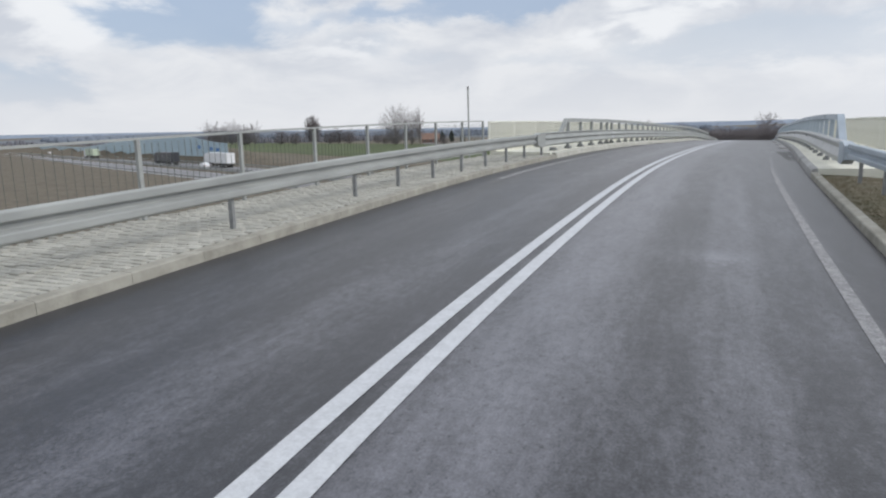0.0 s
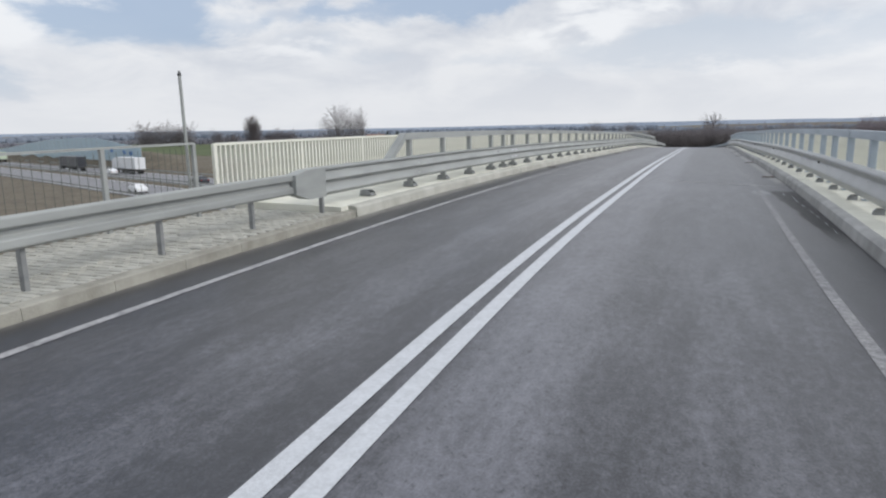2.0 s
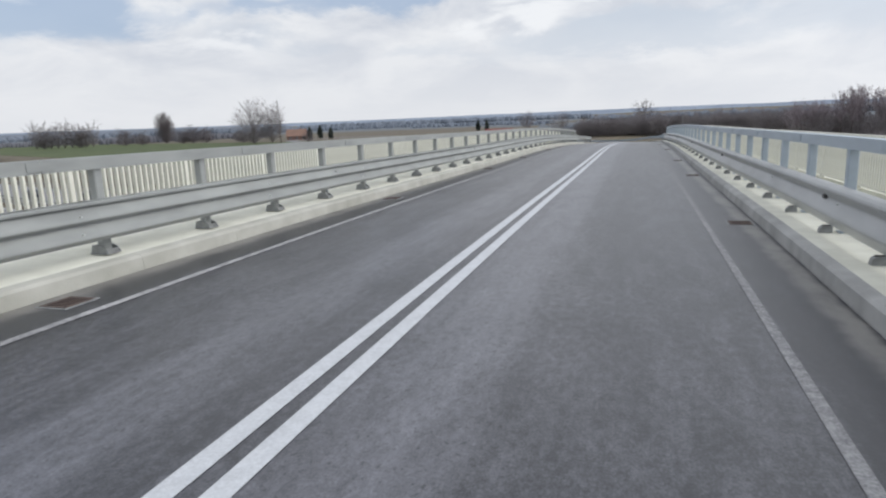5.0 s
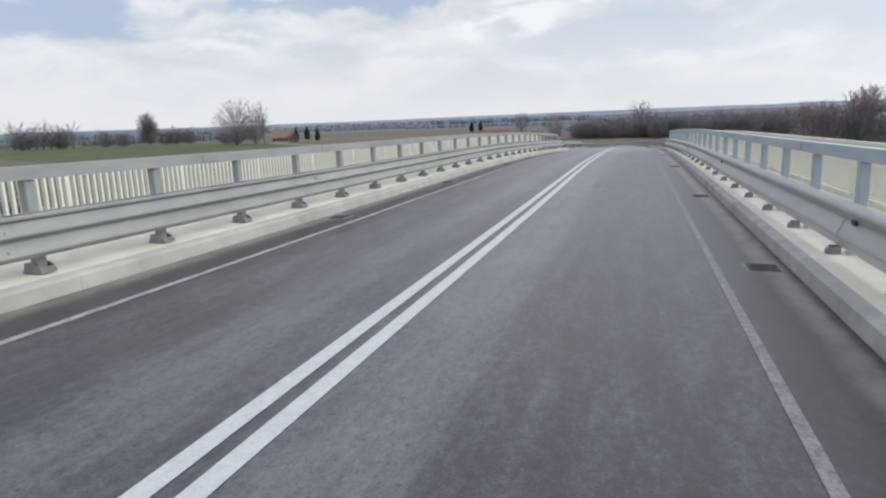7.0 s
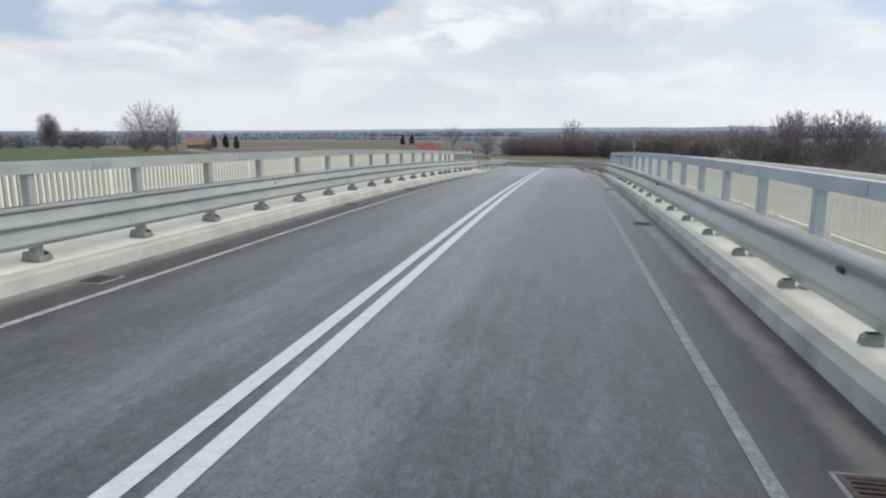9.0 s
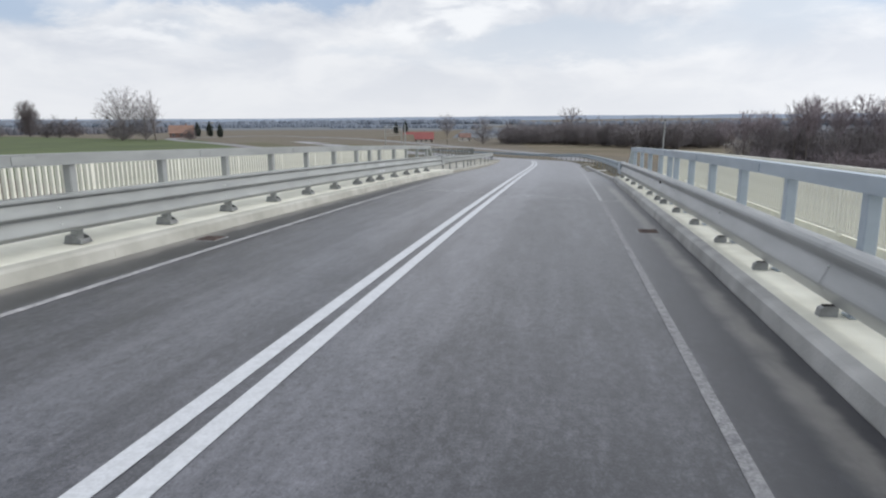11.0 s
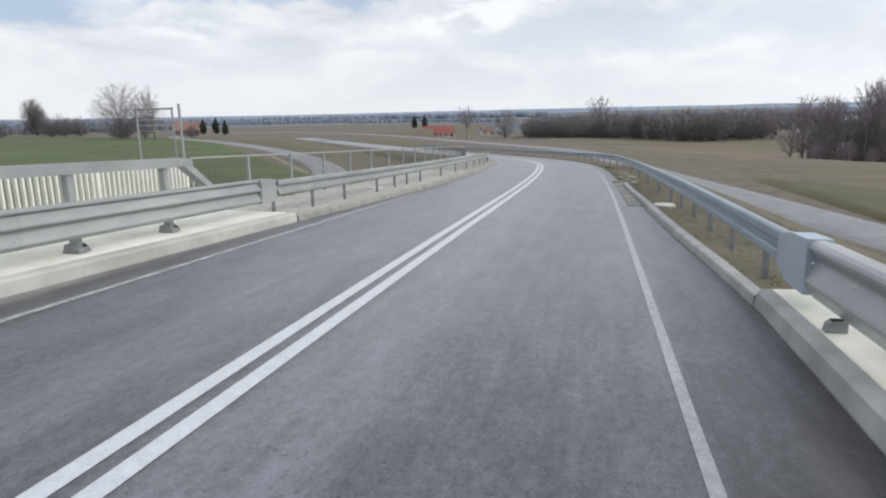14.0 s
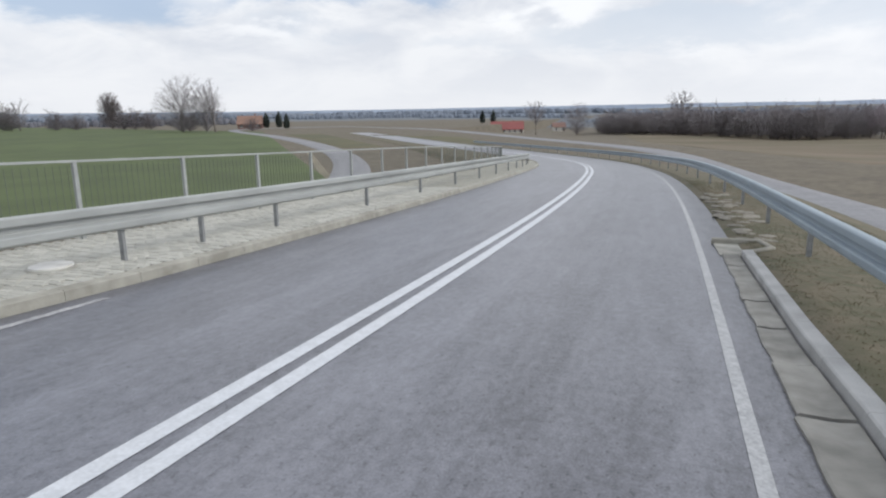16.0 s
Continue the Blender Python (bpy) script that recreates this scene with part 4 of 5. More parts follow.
def guard_rail(side, stations, u_post, s0, s1, metal, label, drop=0.0, base=0.05, end_down=False):
    g = thing("guard_rail", label, "guard rail", "approach guard rails")
    bm = bmesh.new()
    h = 0.80
    for x in (-0.03, 0.03):
        box_bm((0.008, 0.05, h), (x, 0, h / 2), 0, bm)
    box_bm((0.06, 0.006, h), (0, -0.023, h / 2), 0, bm)
    pm = bpy.data.meshes.new("post")
    bm.to_mesh(pm)
    bm.free()
    for s in stations:
        ob = link("post", pm, "zinc_dark", g)
        ob.matrix_basis = frame_at(s, side * u_post(s), base - drop)
    s = s0
    k = 0
    while s < s1 - 0.05:
        e = min(s + 4.0, s1)
        lap = 0.004 * (k % 2)
        front = lambda d: (lambda q: side * (u_post(q) - 0.05 - d))
        prof = [(front(d + lap), h - drop + lap / 2) for d, h in WBEAM] + [(front(d + lap - 0.008), h - drop + lap / 2) for d, h in WBEAM[::-1]]
        sweep("beam", prof, s, e + (0.14 if e < s1 else 0), metal, g, step=1.0, caps=False)
        s, k = e, k + 1
    return g


guard_rail(-1, [23.75] + [21.9 - 1.72 * k for k in range(7)] + [8.3 - 3.44 * k for k in range(5)], taper((-60, 4.3), (10, 4.3), (24, 4.28)), -12, 22.8, "zinc", "grey galvanised guard rail beside paving")
guard_rail(1, [16.8 - 2 * k for k in range(12)], taper((-60, 4.9), (10, 4.8), (18, 4.5)), -10, 17.6, "zinc_blue", "bluish galvanised guard rail beside grass", drop=0.05)
guard_rail(-1, [105.98, 107.9, 109.92, 112.61, 114.5, 116.03, 118.04] + [121.91 + 3.8 * k for k in range(10)], taper((100, 4.28), (112, 4.1), (400, 4.1)), 106.0, 156.5, "zinc", "grey galvanised guard rail beside paving")
guard_rail(1, [101.5 + 2 * k for k in range(6)] + [114.6 + 3.7 * k for k in range(31)], taper((99, 4.5), (108, 4.62), (116, 4.6), (400, 4.6)), 100.4, 229, "zinc_bend", "bluish galvanised guard rail beside grass", drop=0.10)

# ---- paved strip behind the left kerb, grass verge on the right ----


def paving(name, s0, s1, u_far, label):
    base = sweep(name, [(lambda q: kerb_left(q) - 0.17, 0.095), (u_far, 0.085), (u_far, -0.6), (lambda q: kerb_left(q) - 0.17, -0.5)], s0, s1, "mortar", step=1.0)
    return tagged(base, label, "paving", kind="structure")


pave_a = paving("paving_approach", -6, LEFT_0 - 0.05, -6.4, "grey concrete block paving behind the kerb")
pave_b = paving("paving_exit", LEFT_1 + 0.05, 165, -6.4, "grey concrete block paving behind the kerb")
verge_r = [("verge_approach", -50, 18.95, 0.15, 0.07), ("verge_exit", 99.95, 118.2, 0.15, 0.07), ("verge_bend", 118.2, 230, -0.03, -0.012)]
for nm, s0, s1, gap, rise in verge_r:
    ob = sweep(nm, [(lambda q: kerb_right(q) + gap, rise), (lambda q: kerb_right(q) + 0.3, 0.06), (4.6, 0.05), (6.2, -0.05), (7.6, -0.4), (12, -3.0), (12, -6), (lambda q: kerb_right(q) + gap, -0.6)], s0, s1, "verge", step=1.5)
    tagged(ob, "dry patchy grass verge with bare soil", "grass", kind="structure")
for nm, s0, s1 in (("bank_approach", -50, LEFT_0 - 0.05), ("bank_exit", LEFT_1 + 0.05, 230)):
    ob = sweep(nm, [(-6.4, 0.04), (-7.6, -0.25), (-12, -3.0), (-12, -6), (-6.4, -0.6)], s0, s1, "verge", step=1.5)
    tagged(ob, "dry grass embankment below the fence", "grass", kind="structure")

for nm, prof, s0, s1 in (("shoulder_left", [(lambda q: kerb_left(q) - 0.02, -0.02), (-6.4, -0.05), (-12, -2.2), (-12, -4), (lambda q: kerb_left(q) - 0.02, -2)], 165, 330),
                         ("shoulder_right", [(lambda q: kerb_right(q) + 0.02, -0.02), (6.4, -0.10), (12, -2.2), (12, -4), (lambda q: kerb_right(q) + 0.02, -2)], 230, 330)):
    tagged(sweep(nm, prof, s0, s1, "verge", step=2.0), "dry grass shoulder of the road beyond the bend", "grass", kind="structure")

# ---- grey baluster fence beyond the paving ----
FBAR = bar_mesh("baluster", (0.006, 0.005, 0.98))
FPOST = bar_mesh("fence_post", (0.055, 0.07, 1.27))


def fence_panel(s0, s1, u, last=False):
    p = thing("fence_panel", "pale grey steel fence panel with thin upright bars", "fence", "approach fence panels")
    for h, t in ((1.335, 0.036), (0.22, 0.03)):
        sweep("rail", [(u - 0.03, h), (u + 0.03, h), (u + 0.03, h + t), (u - 0.03, h + t)], s0, s1, "zinc", p, step=2.5)
    for s in ([s0, s1] if last else [s0]):
        ob = link("post", FPOST, "zinc", p)
        ob.matrix_basis = frame_at(s, u, 0.09)
    n = int(round((s1 - s0) / 0.13))
    for i in range(1, n):
        ob = link("baluster", FBAR, "bar_grey", p)
        ob.matrix_basis = frame_at(s0 + (s1 - s0) * i / n, u, 0.30)


posts = [1.6, 3.9, 6.2, 8.45, 10.7, 13.0, 15.2, 17.2, 19.1, 21.05, 22.81]
for a, c in zip(posts[:-1], posts[1:]):
    fence_panel(a, c, -6.15, c == posts[-1])
for k in range(22):
    fence_panel(106.02 + k * 2.42, 106.02 + (k + 1) * 2.42, -6.15, k == 21)

# ---- small things on the approaches ----


def manhole(s, u, h):
    m = thing("manhole_cover", "round white concrete manhole cover", "manhole", "manhole covers")
    m.matrix_basis = frame_at(s, u, h)
    bm = cyl_bm(0.29, 0.29, 0.05, n=32)
    bmesh.ops.bevel(bm, geom=[e for e in bm.edges if abs(e.verts[0].co.z - e.verts[1].co.z) < 1e-6 and e.verts[0].co.z > 0.04], offset=0.012, segments=1, affect="EDGES")
    part("collar", bm, "concrete", m, "concrete collar")
    part("lid", cyl_bm(0.25, 0.245, 0.02, (0, 0, 0.05), 32), "white_cover", m, "white lid")
    return m


manhole(109.8, 4.25, 0.055)
manhole(113.8, -4.55, 0.085)

# Concrete gutter slabs along the right kerb with a kerb inlet at their end.
gutter = thing("gutter", "cracked concrete gutter slabs beside the kerb", "gutter", kind="structure")
s = 110.4
k = 0
while s < 118.2:
    e = min(s + 0.98, 118.3)
    lift = 0.020 + 0.005 * (k % 3)
    ragged = [3.45 + 0.035 * noise.noise(Vector((q * 1.9, 3.0, k))) for q in np.linspace(s, e, 6)]
    left_ = taper(*zip(np.linspace(s, e, 6), ragged))
    right_ = lambda q: kerb_right(q) - 0.022
    sweep("slab", [(left_, -0.05), (left_, lift - 0.006), (lambda q: left_(q) + 0.02, lift), (lambda q: right_(q) - 0.12, lift - 0.010), (right_, lift + 0.004), (right_, -0.05)], s, e - 0.012 - 0.014 * (k % 2), "gutter_concrete", gutter, step=0.2)
    s, k = s + 1.0, k + 1
inlet = thing("kerb_inlet", "pale concrete kerb inlet ending the gutter", "inlet")
rim = [(119.35, 3.40), (119.42, 4.10), (118.75, 4.20), (118.15, 3.74)]
v = [at(a, b, 0.012) for a, b in [(118.2, 3.42)] + rim]
part("channel", (lambda bm: (bm.faces.new([bm.verts.new(q) for q in v]), bm)[1])(bmesh.new()), "concrete", inlet, "grey silted channel floor")
for (a0, b0), (a1, b1) in zip(rim[:-1], rim[1:]):
    p0, p1 = Vector(at(a0, b0, 0.03)), Vector(at(a1, b1, 0.03))
    bm = box_bm(((p1 - p0).length + 0.05, 0.085, 0.14), (0, 0, 0), 0.02)
    ob = part("edge_stone", bm, "kerb", inlet, "low pale rim stone")
    ob.matrix_basis = Matrix.Translation((p0 + p1) / 2) @ (p1 - p0).to_track_quat("X", "Z").to_matrix().to_4x4()

# Paved splash of rough stones behind the inlet.
rng = random.Random(5)
M["dull_stone"] = material("dull_field_stone", (0.30, 0.28, 0.24), (0.18, 0.165, 0.135), 6.0, 0.95, bump=0.4, vary=0.3)
stones = thing("stone_pitching", "rough dull stones laid in the verge", "stones")
for i in range(45):
    s = 119.6 + rng.random() * 9.0
    u = 3.75 + rng.random() * 0.75
    bm = bmesh.new()
    bmesh.ops.create_icosphere(bm, subdivisions=1, radius=0.11 + 0.07 * rng.random())
    for v in bm.verts:
        v.co = Vector((v.co.x * 1.3, v.co.y, v.co.z * 0.22)) * (0.85 + 0.3 * rng.random())
    ob = part("stone", bm, "dull_stone", stones)
    ob.matrix_basis = frame_at(s, u, 0.05) @ Matrix.Rotation(rng.random() * 3, 4, "Z")

# ---- poles and the gate frame at the bridge ends ----


def tube(name, a, b, r, mat, parent, r1=None, n=10, label=""):
    a, b = Vector(a), Vector(b)
    d = b - a
    m = Matrix.Translation(a) @ d.to_track_quat("Z", "Y").to_matrix().to_4x4()
    bm = cyl_bm(r, r1 or r, d.length, n=n)
    bmesh.ops.transform(bm, matrix=m, verts=bm.verts)
    return part(name, bm, mat, parent, label, smooth=False)


def anchor_pole(s, u, top, lean_u=0.0, r=0.036, group="bridge poles"):
    p = thing("steel_pole", "thin grey steel pole beside the bridge end", "pole", group)
    p.matrix_basis = frame_at(s, u, 0.0)
    tube("shaft", (0, 0, -2.0), (lean_u, 0, top), r, "zinc", p, r * 0.8)
    part("cap", cyl_bm(0.04, 0.02, 0.08, (lean_u, 0, top)), "dark_steel", p, "dark pole cap")
    return p


anchor_pole(23.6, -7.03, 2.55, -0.05)
anchor_pole(100.6, 6.06, 2.50, 0.10, 0.028)
gate = thing("gate_frame", "grey steel goalpost frame with thin wires", "frame")
gate.matrix_basis = frame_at(105.9, 0, 0)
for x, top in ((-7.30, 2.48), (-6.40, 2.46), (-6.22, 2.53)):
    tube("upright", (x, 0, -0.8), (x, 0, top), 0.03 if x > -6.3 else 0.022, "zinc", gate)
tube("crossbar", (-7.34, 0, 2.43), (-6.38, 0, 2.43), 0.022, "zinc", gate)
for h in (2.32, 2.20, 2.08, 1.96):
    tube("wire", (-7.30, 0, h), (-6.40, 0, h), 0.005, "zinc_pale", gate, n=6)

# ---- noise barrier with blue panels on the motorway's far bank ----
M["blue_panel"] = material("blue_acrylic", (0.40, 0.53, 0.60), (0.32, 0.45, 0.53), 0.3, 0.30, 0.0, vary=0.25)
M["blue_dark"] = material("blue_sign_sheet", (0.06, 0.20, 0.48), (0.05, 0.17, 0.42), 1.0, 0.4)
screen = thing("noise_barrier", "pale blue panelled noise barrier above the motorway", "noise barrier")
a = 163.5
panel_i = 0
while a < 560:
    w = 5.0
    p = 30.5
    q0 = mw(a, p)
    q1 = mw(a + w, p)
    zb = [float(ground_z(*q[:2])) for q in (q0, q1)]
    tops = [-1.2 + 2.4 * float(smooth01((aa - 163) / 42)) - 4.6 * float(smooth01((aa - 225) / 130)) for aa in (a, a + w)]
    hs = [max(1.2, tp - z) for tp, z in zip(tops, zb)]
    v = []
    for q, z, h in ((q0, zb[0], hs[0]), (q1, zb[1], hs[1])):
        for o in (-0.06, 0.06):
            for t in (-0.3, h):
                v.append((q[0] + MW_N[0] * o, q[1] + MW_N[1] * o, z + t))
    f = [(0, 1, 3, 2), (4, 6, 7, 5), (0, 4, 5, 1), (2, 3, 7, 6), (1, 5, 7, 3), (0, 2, 6, 4)]
    link("panel", mesh_of(v, f, "panel"), "blue_panel", screen)
    if panel_i in (1, 2, 4):
        bx = box_bm((2.2, 0.3, 1.1), (0, 0, 0), 0.02)
        c = part("sign_shape", bx, "blue_dark", screen, "deep blue sign sheet")
        c.matrix_basis = Matrix.Translation(((q0[0] + q1[0]) / 2, (q0[1] + q1[1]) / 2, zb[0] + hs[0] * 0.55)) @ Matrix.Rotation(math.atan2(q1[1] - q0[1], q1[0] - q0[0]), 4, "Z")
    tube("post", (q0[0], q0[1], zb[0] - 0.5), (q0[0], q0[1], zb[0] + hs[0] + 0.1), 0.10, "zinc", screen, n=6)
    a += w
    panel_i += 1

# Steel barriers along the motorway's median and edges.
for p, nm in ((11.6, "motorway_barrier"), (14.2, "motorway_barrier"), (26.6, "motorway_barrier"), (-0.9, "motorway_barrier")):
    g = thing(nm, "low grey steel barrier along the motorway", "guard rail", "motorway barriers")
    a0, a1 = 20, 420
    v = []
    for aa in (a0, a1):
        for o, h in ((0, 0.45), (0.06, 0.50), (0.06, 0.70), (0, 0.75)):
            x, y, z = mw(aa, p + o, h)
            v.append((x, y, z))
    link("beam", mesh_of(v, [(0, 1, 5, 4), (1, 2, 6, 5), (2, 3, 7, 6), (3, 0, 4, 7)], "beam"), "zinc", g)
    pm = bar_mesh("post", (0.08, 0.10, 0.75))
    for aa in range(24, 300, 8):
        ob = link("post", pm, "zinc", g)
        ob.location = mw(aa, p + 0.1, -0.1)

# ---- vehicles on the motorway ----
M["white_body"] = material("white_vehicle_paint", (0.78, 0.79, 0.80), (0.70, 0.71, 0.72), 0.6, 0.35)
M["dark_body"] = material("dark_vehicle_paint", (0.05, 0.055, 0.065), (0.04, 0.042, 0.05), 0.6, 0.3)
M["green_body"] = material("pale_green_tarpaulin", (0.55, 0.62, 0.48), (0.47, 0.54, 0.41), 0.8, 0.6)
M["car_glass"] = material("dark_car_glass", (0.03, 0.035, 0.04), (0.02, 0.025, 0.03), 1, 0.12)
M["lamp_red"] = material("red_lamp_glass", (0.4, 0.03, 0.03), (0.3, 0.02, 0.02), 1, 0.2)
MW_YAW = math.atan2(-MW_DIR[0], MW_DIR[1])


def wheel_set(v, spots, r, w):
    for x, y in spots:
        hub = bmesh.new()
        bmesh.ops.create_cone(hub, cap_ends=True, segments=8, radius1=r * 0.18, radius2=r * 0.18, depth=w * 1.12, matrix=Matrix.Translation((x, y, r)) @ Matrix.Rotation(math.pi / 2, 4, "Y"))
        wh = part("wheel", hub, "dark_steel", v)
        t = bmesh.new()
        bmesh.ops.create_cone(t, cap_ends=True, segments=16, radius1=r, radius2=r, depth=w, matrix=Matrix.Translation((x, y, r)) @ Matrix.Rotation(math.pi / 2, 4, "Y"))
        part("tyre", t, "rubber", wh)
        t = bmesh.new()
        bmesh.ops.create_cone(t, cap_ends=True, segments=12, radius1=r * 0.55, radius2=r * 0.5, depth=w * 1.06, matrix=Matrix.Translation((x, y, r)) @ Matrix.Rotation(math.pi / 2, 4, "Y"))
        part("rim", t, "zinc", wh)


def car(along, p, body, label, away=True):
    v = thing("car", label, "car", "motorway cars")
    v.matrix_basis = Matrix.Translation(mw(along, p, 0.0)) @ Matrix.Rotation(MW_YAW + (0 if away else math.pi), 4, "Z")
    side = [(-2.1, 0.30), (-2.15, 0.75), (-1.95, 0.95), (-1.5, 1.0), (-0.9, 1.42), (0.5, 1.45), (1.15, 1.0), (2.0, 0.85), (2.15, 0.6), (2.1, 0.30)]
    bm = solid(side, 1.72, 0)
    for q in bm.verts:
        if q.co.z > 1.1:
            q.co.x *= 0.82
    part("body", bm, body, v)
    bm = solid([(-1.38, 1.03), (-0.86, 1.36), (0.46, 1.39), (1.0, 1.03)], 1.60, 0)
    for q in bm.verts:
        if q.co.z > 1.1:
            q.co.x *= 0.90
        q.co.x *= 1.03
    part("side_window", bm, "car_glass", v)
    for y, z, lab, mt in ((2.08, 0.68, "headlight", "white_cover"), (-2.13, 0.78, "tail_light", "lamp_red")):
        for x in (-0.62, 0.62):
            part(lab, box_bm((0.34, 0.08, 0.14), (x, y, z), 0.02), mt, v)
    wheel_set(v, ((-0.78, -1.3), (0.78, -1.3), (-0.78, 1.35), (0.78, 1.35)), 0.32, 0.22)


def lorry(along, p, cargo, label, away=True):
    v = thing("lorry", label, "lorry", "motorway lorries")
    v.matrix_basis = Matrix.Translation(mw(along, p, 0.0)) @ Matrix.Rotation(MW_YAW + (0 if away else math.pi), 4, "Z")
    part("trailer_box", box_bm((2.5, 13.2, 2.75), (0, -2.2, 2.55), 0.04), cargo, v)
    part("chassis", box_bm((1.0, 14.5, 0.25), (0, -1.5, 0.95), 0.02), "dark_steel", v)
    cab = solid([(4.75, 0.6), (7.0, 0.6), (7.05, 1.7), (6.75, 3.1), (5.4, 3.75), (4.75, 3.75)], 2.45, 0)
    cb = part("cab", cab, "white_body" if cargo != "dark_body" else "dark_body", v)
    part("windscreen", box_bm((2.2, 0.08, 0.9), (0, 6.95, 2.25), 0.01), "car_glass", cb)
    for k in range(6):
        part("rib", box_bm((2.54, 0.06, 2.7), (0, -8.0 + k * 2.3, 2.55)), "zinc_pale", v, "pale side post")
    wheel_set(v, [(x, y) for x in (-1.05, 1.05) for y in (-7.0, -5.7, -4.4, 3.4, 6.0)], 0.5, 0.3)


lorry(152, 22.5, "white_body", "white box lorry driving on the motorway")
lorry(286, 21.0, "green_body", "pale green box lorry far along the motorway")
lorry(181, 18.0, "dark_body", "dark lorry driving on the motorway")
car(91, 2.6, "white_body", "white car on the near carriageway", away=False)
car(100, 17.2, "dark_body", "dark car on the far carriageway")
car(88, 21.0, "dark_body", "dark car on the far carriageway")
car(150, 18.0, "white_body", "white car behind a lorry")
car(380, 22.0, "white_body", "small white car far along the motorway")

# ---- bare winter trees ----


def bare_tree_meshes(height, seed, low=0.2, wide=0.42, boughs=50, subs=9, twigs=5, twig=0.022, stems=1, lean=0.0, ragged=0.12, top=0.86):
    """Trunk and crown of a leafless tree: boughs that rise and spread to a rounded outline, with branches and twigs."""
    rg = random.Random(seed)
    stores = {"trunk": ([], []), "crown": ([], [])}

    def limb(store, a, b, ra, rb, n=3):
        vs, fs = stores[store]
        q = (b - a).to_track_quat("Z", "Y")
        k = len(vs)
        for i in range(n):
            an = 2 * math.pi * i / n
            vs.append(a + q @ Vector((ra * math.cos(an), ra * math.sin(an), 0)))
        if rb <= 0:
            vs.append(b)
            fs.extend((k + i, k + (i + 1) % n, k + n) for i in range(n))
            return
        for i in range(n):
            an = 2 * math.pi * i / n
            vs.append(b + q @ Vector((rb * math.cos(an), rb * math.sin(an), 0)))
        fs.extend((k + i, k + (i + 1) % n, k + n + (i + 1) % n, k + n + i) for i in range(n))

    def wild(d, k):
        return (d + Vector((rg.gauss(0, 1), rg.gauss(0, 1), rg.gauss(0, 0.8))) * k).normalized()

    rz = height * (1 - low) * 0.55
    cz = height - rz
    rx = height * wide
    lobes = [(rg.uniform(0, 6.28), rg.uniform(0.3, 1.6), rg.uniform(-1, 1) * ragged * 2) for _ in range(9)]

    def rim(th, ph):
        k = 1.0
        for a, b, c in lobes:
            dd = math.cos(th) * math.cos(b) + math.sin(th) * math.sin(b) * math.cos(ph - a)
            k += c * max(0, dd) ** 6
        return Vector((rx * math.sin(th) * math.cos(ph) + lean * height * 0.3, rx * math.sin(th) * math.sin(ph), rz * math.cos(th))) * k + Vector((0, 0, cz))

    r0 = height * 0.013 + 0.05
    for st in range(stems):
        foot = Vector((0, 0, -0.5)) if stems == 1 else Vector((rg.uniform(-0.5, 0.5), rg.uniform(-0.5, 0.5), -0.5))
        tip = Vector((lean * height * 0.3, 0, height * top)) if stems == 1 else rim(rg.uniform(0.1, 0.5), st * 6.28 / stems) * 0.85
        n = 8
        pts = [foot.lerp(tip, i / n) + Vector((rg.uniform(-1, 1), rg.uniform(-1, 1), 0)) * height * 0.006 * (i > 0) for i in range(n + 1)]
        rad = lambda f: max(0.025, r0 * (1 - 0.93 * f ** 0.8))
        for i in range(n):
            limb("trunk", pts[i], pts[i + 1], rad(i / n), rad((i + 1) / n), 6)
        for i in range(boughs // stems):
            g = (i + rg.random()) / (boughs // stems)
            th = math.acos(1 - 1.62 * g)
            ph = i * 2.4 + st + rg.uniform(-0.3, 0.3)
            e = rim(th, ph) if rg.random() < 0.8 else rim(th, ph) * rg.uniform(0.78, 0.95)
            f = low * 0.8 + (0.78 - low * 0.8) * (1 - g) * rg.uniform(0.55, 1.0)
            x = min(n - 0.01, f * n)
            a = pts[int(x)].lerp(pts[int(x) + 1], x - int(x))
            ctrl = Vector((a.x + (e.x - a.x) * 0.42, a.y + (e.y - a.y) * 0.42, a.z + (e.z - a.z) * 0.62 + rz * 0.10))
            path = [a * (1 - t) ** 2 + ctrl * 2 * t * (1 - t) + e * t * t for t in (0, 0.22, 0.44, 0.66, 0.84, 1.0)]
            rb = max(twig * 1.6, rad(f) * 0.42)
            for k in range(5):
                limb("crown", path[k], path[k + 1], rb * (1 - 0.15 * k), rb * (1 - 0.15 * (k + 1)), 4 if k < 3 else 3)
            reach = (e - a).length
            for s_ in range(subs):
                t = 0.25 + 0.75 * (s_ + rg.random()) / subs
                k = min(4, int(t * 5))
                q = path[k].lerp(path[k + 1], t * 5 - k if t < 1 else 1.0)
                d = wild((path[k + 1] - path[k]).normalized(), 0.42)
                l2 = reach * rg.uniform(0.16, 0.34) * (1.25 - 0.6 * t)
                m_ = q + d * l2 * 0.5
                d3 = wild(d, 0.25)
                end = m_ + d3 * l2 * 0.5
                limb("crown", q, m_, twig * 1.7, twig * 1.3)
                limb("crown", m_, end, twig * 1.3, twig * 0.9)
                for w_ in range(twigs):
                    b0 = q.lerp(m_, 0.3 + 0.7 * rg.random()) if w_ % 2 else m_.lerp(end, rg.random())
                    limb("crown", b0, b0 + wild(d3, 0.55) * l2 * rg.uniform(0.3, 0.6), twig * 0.9, 0)
    return [mesh_of(v, f, nm) for nm, (v, f) in stores.items()]


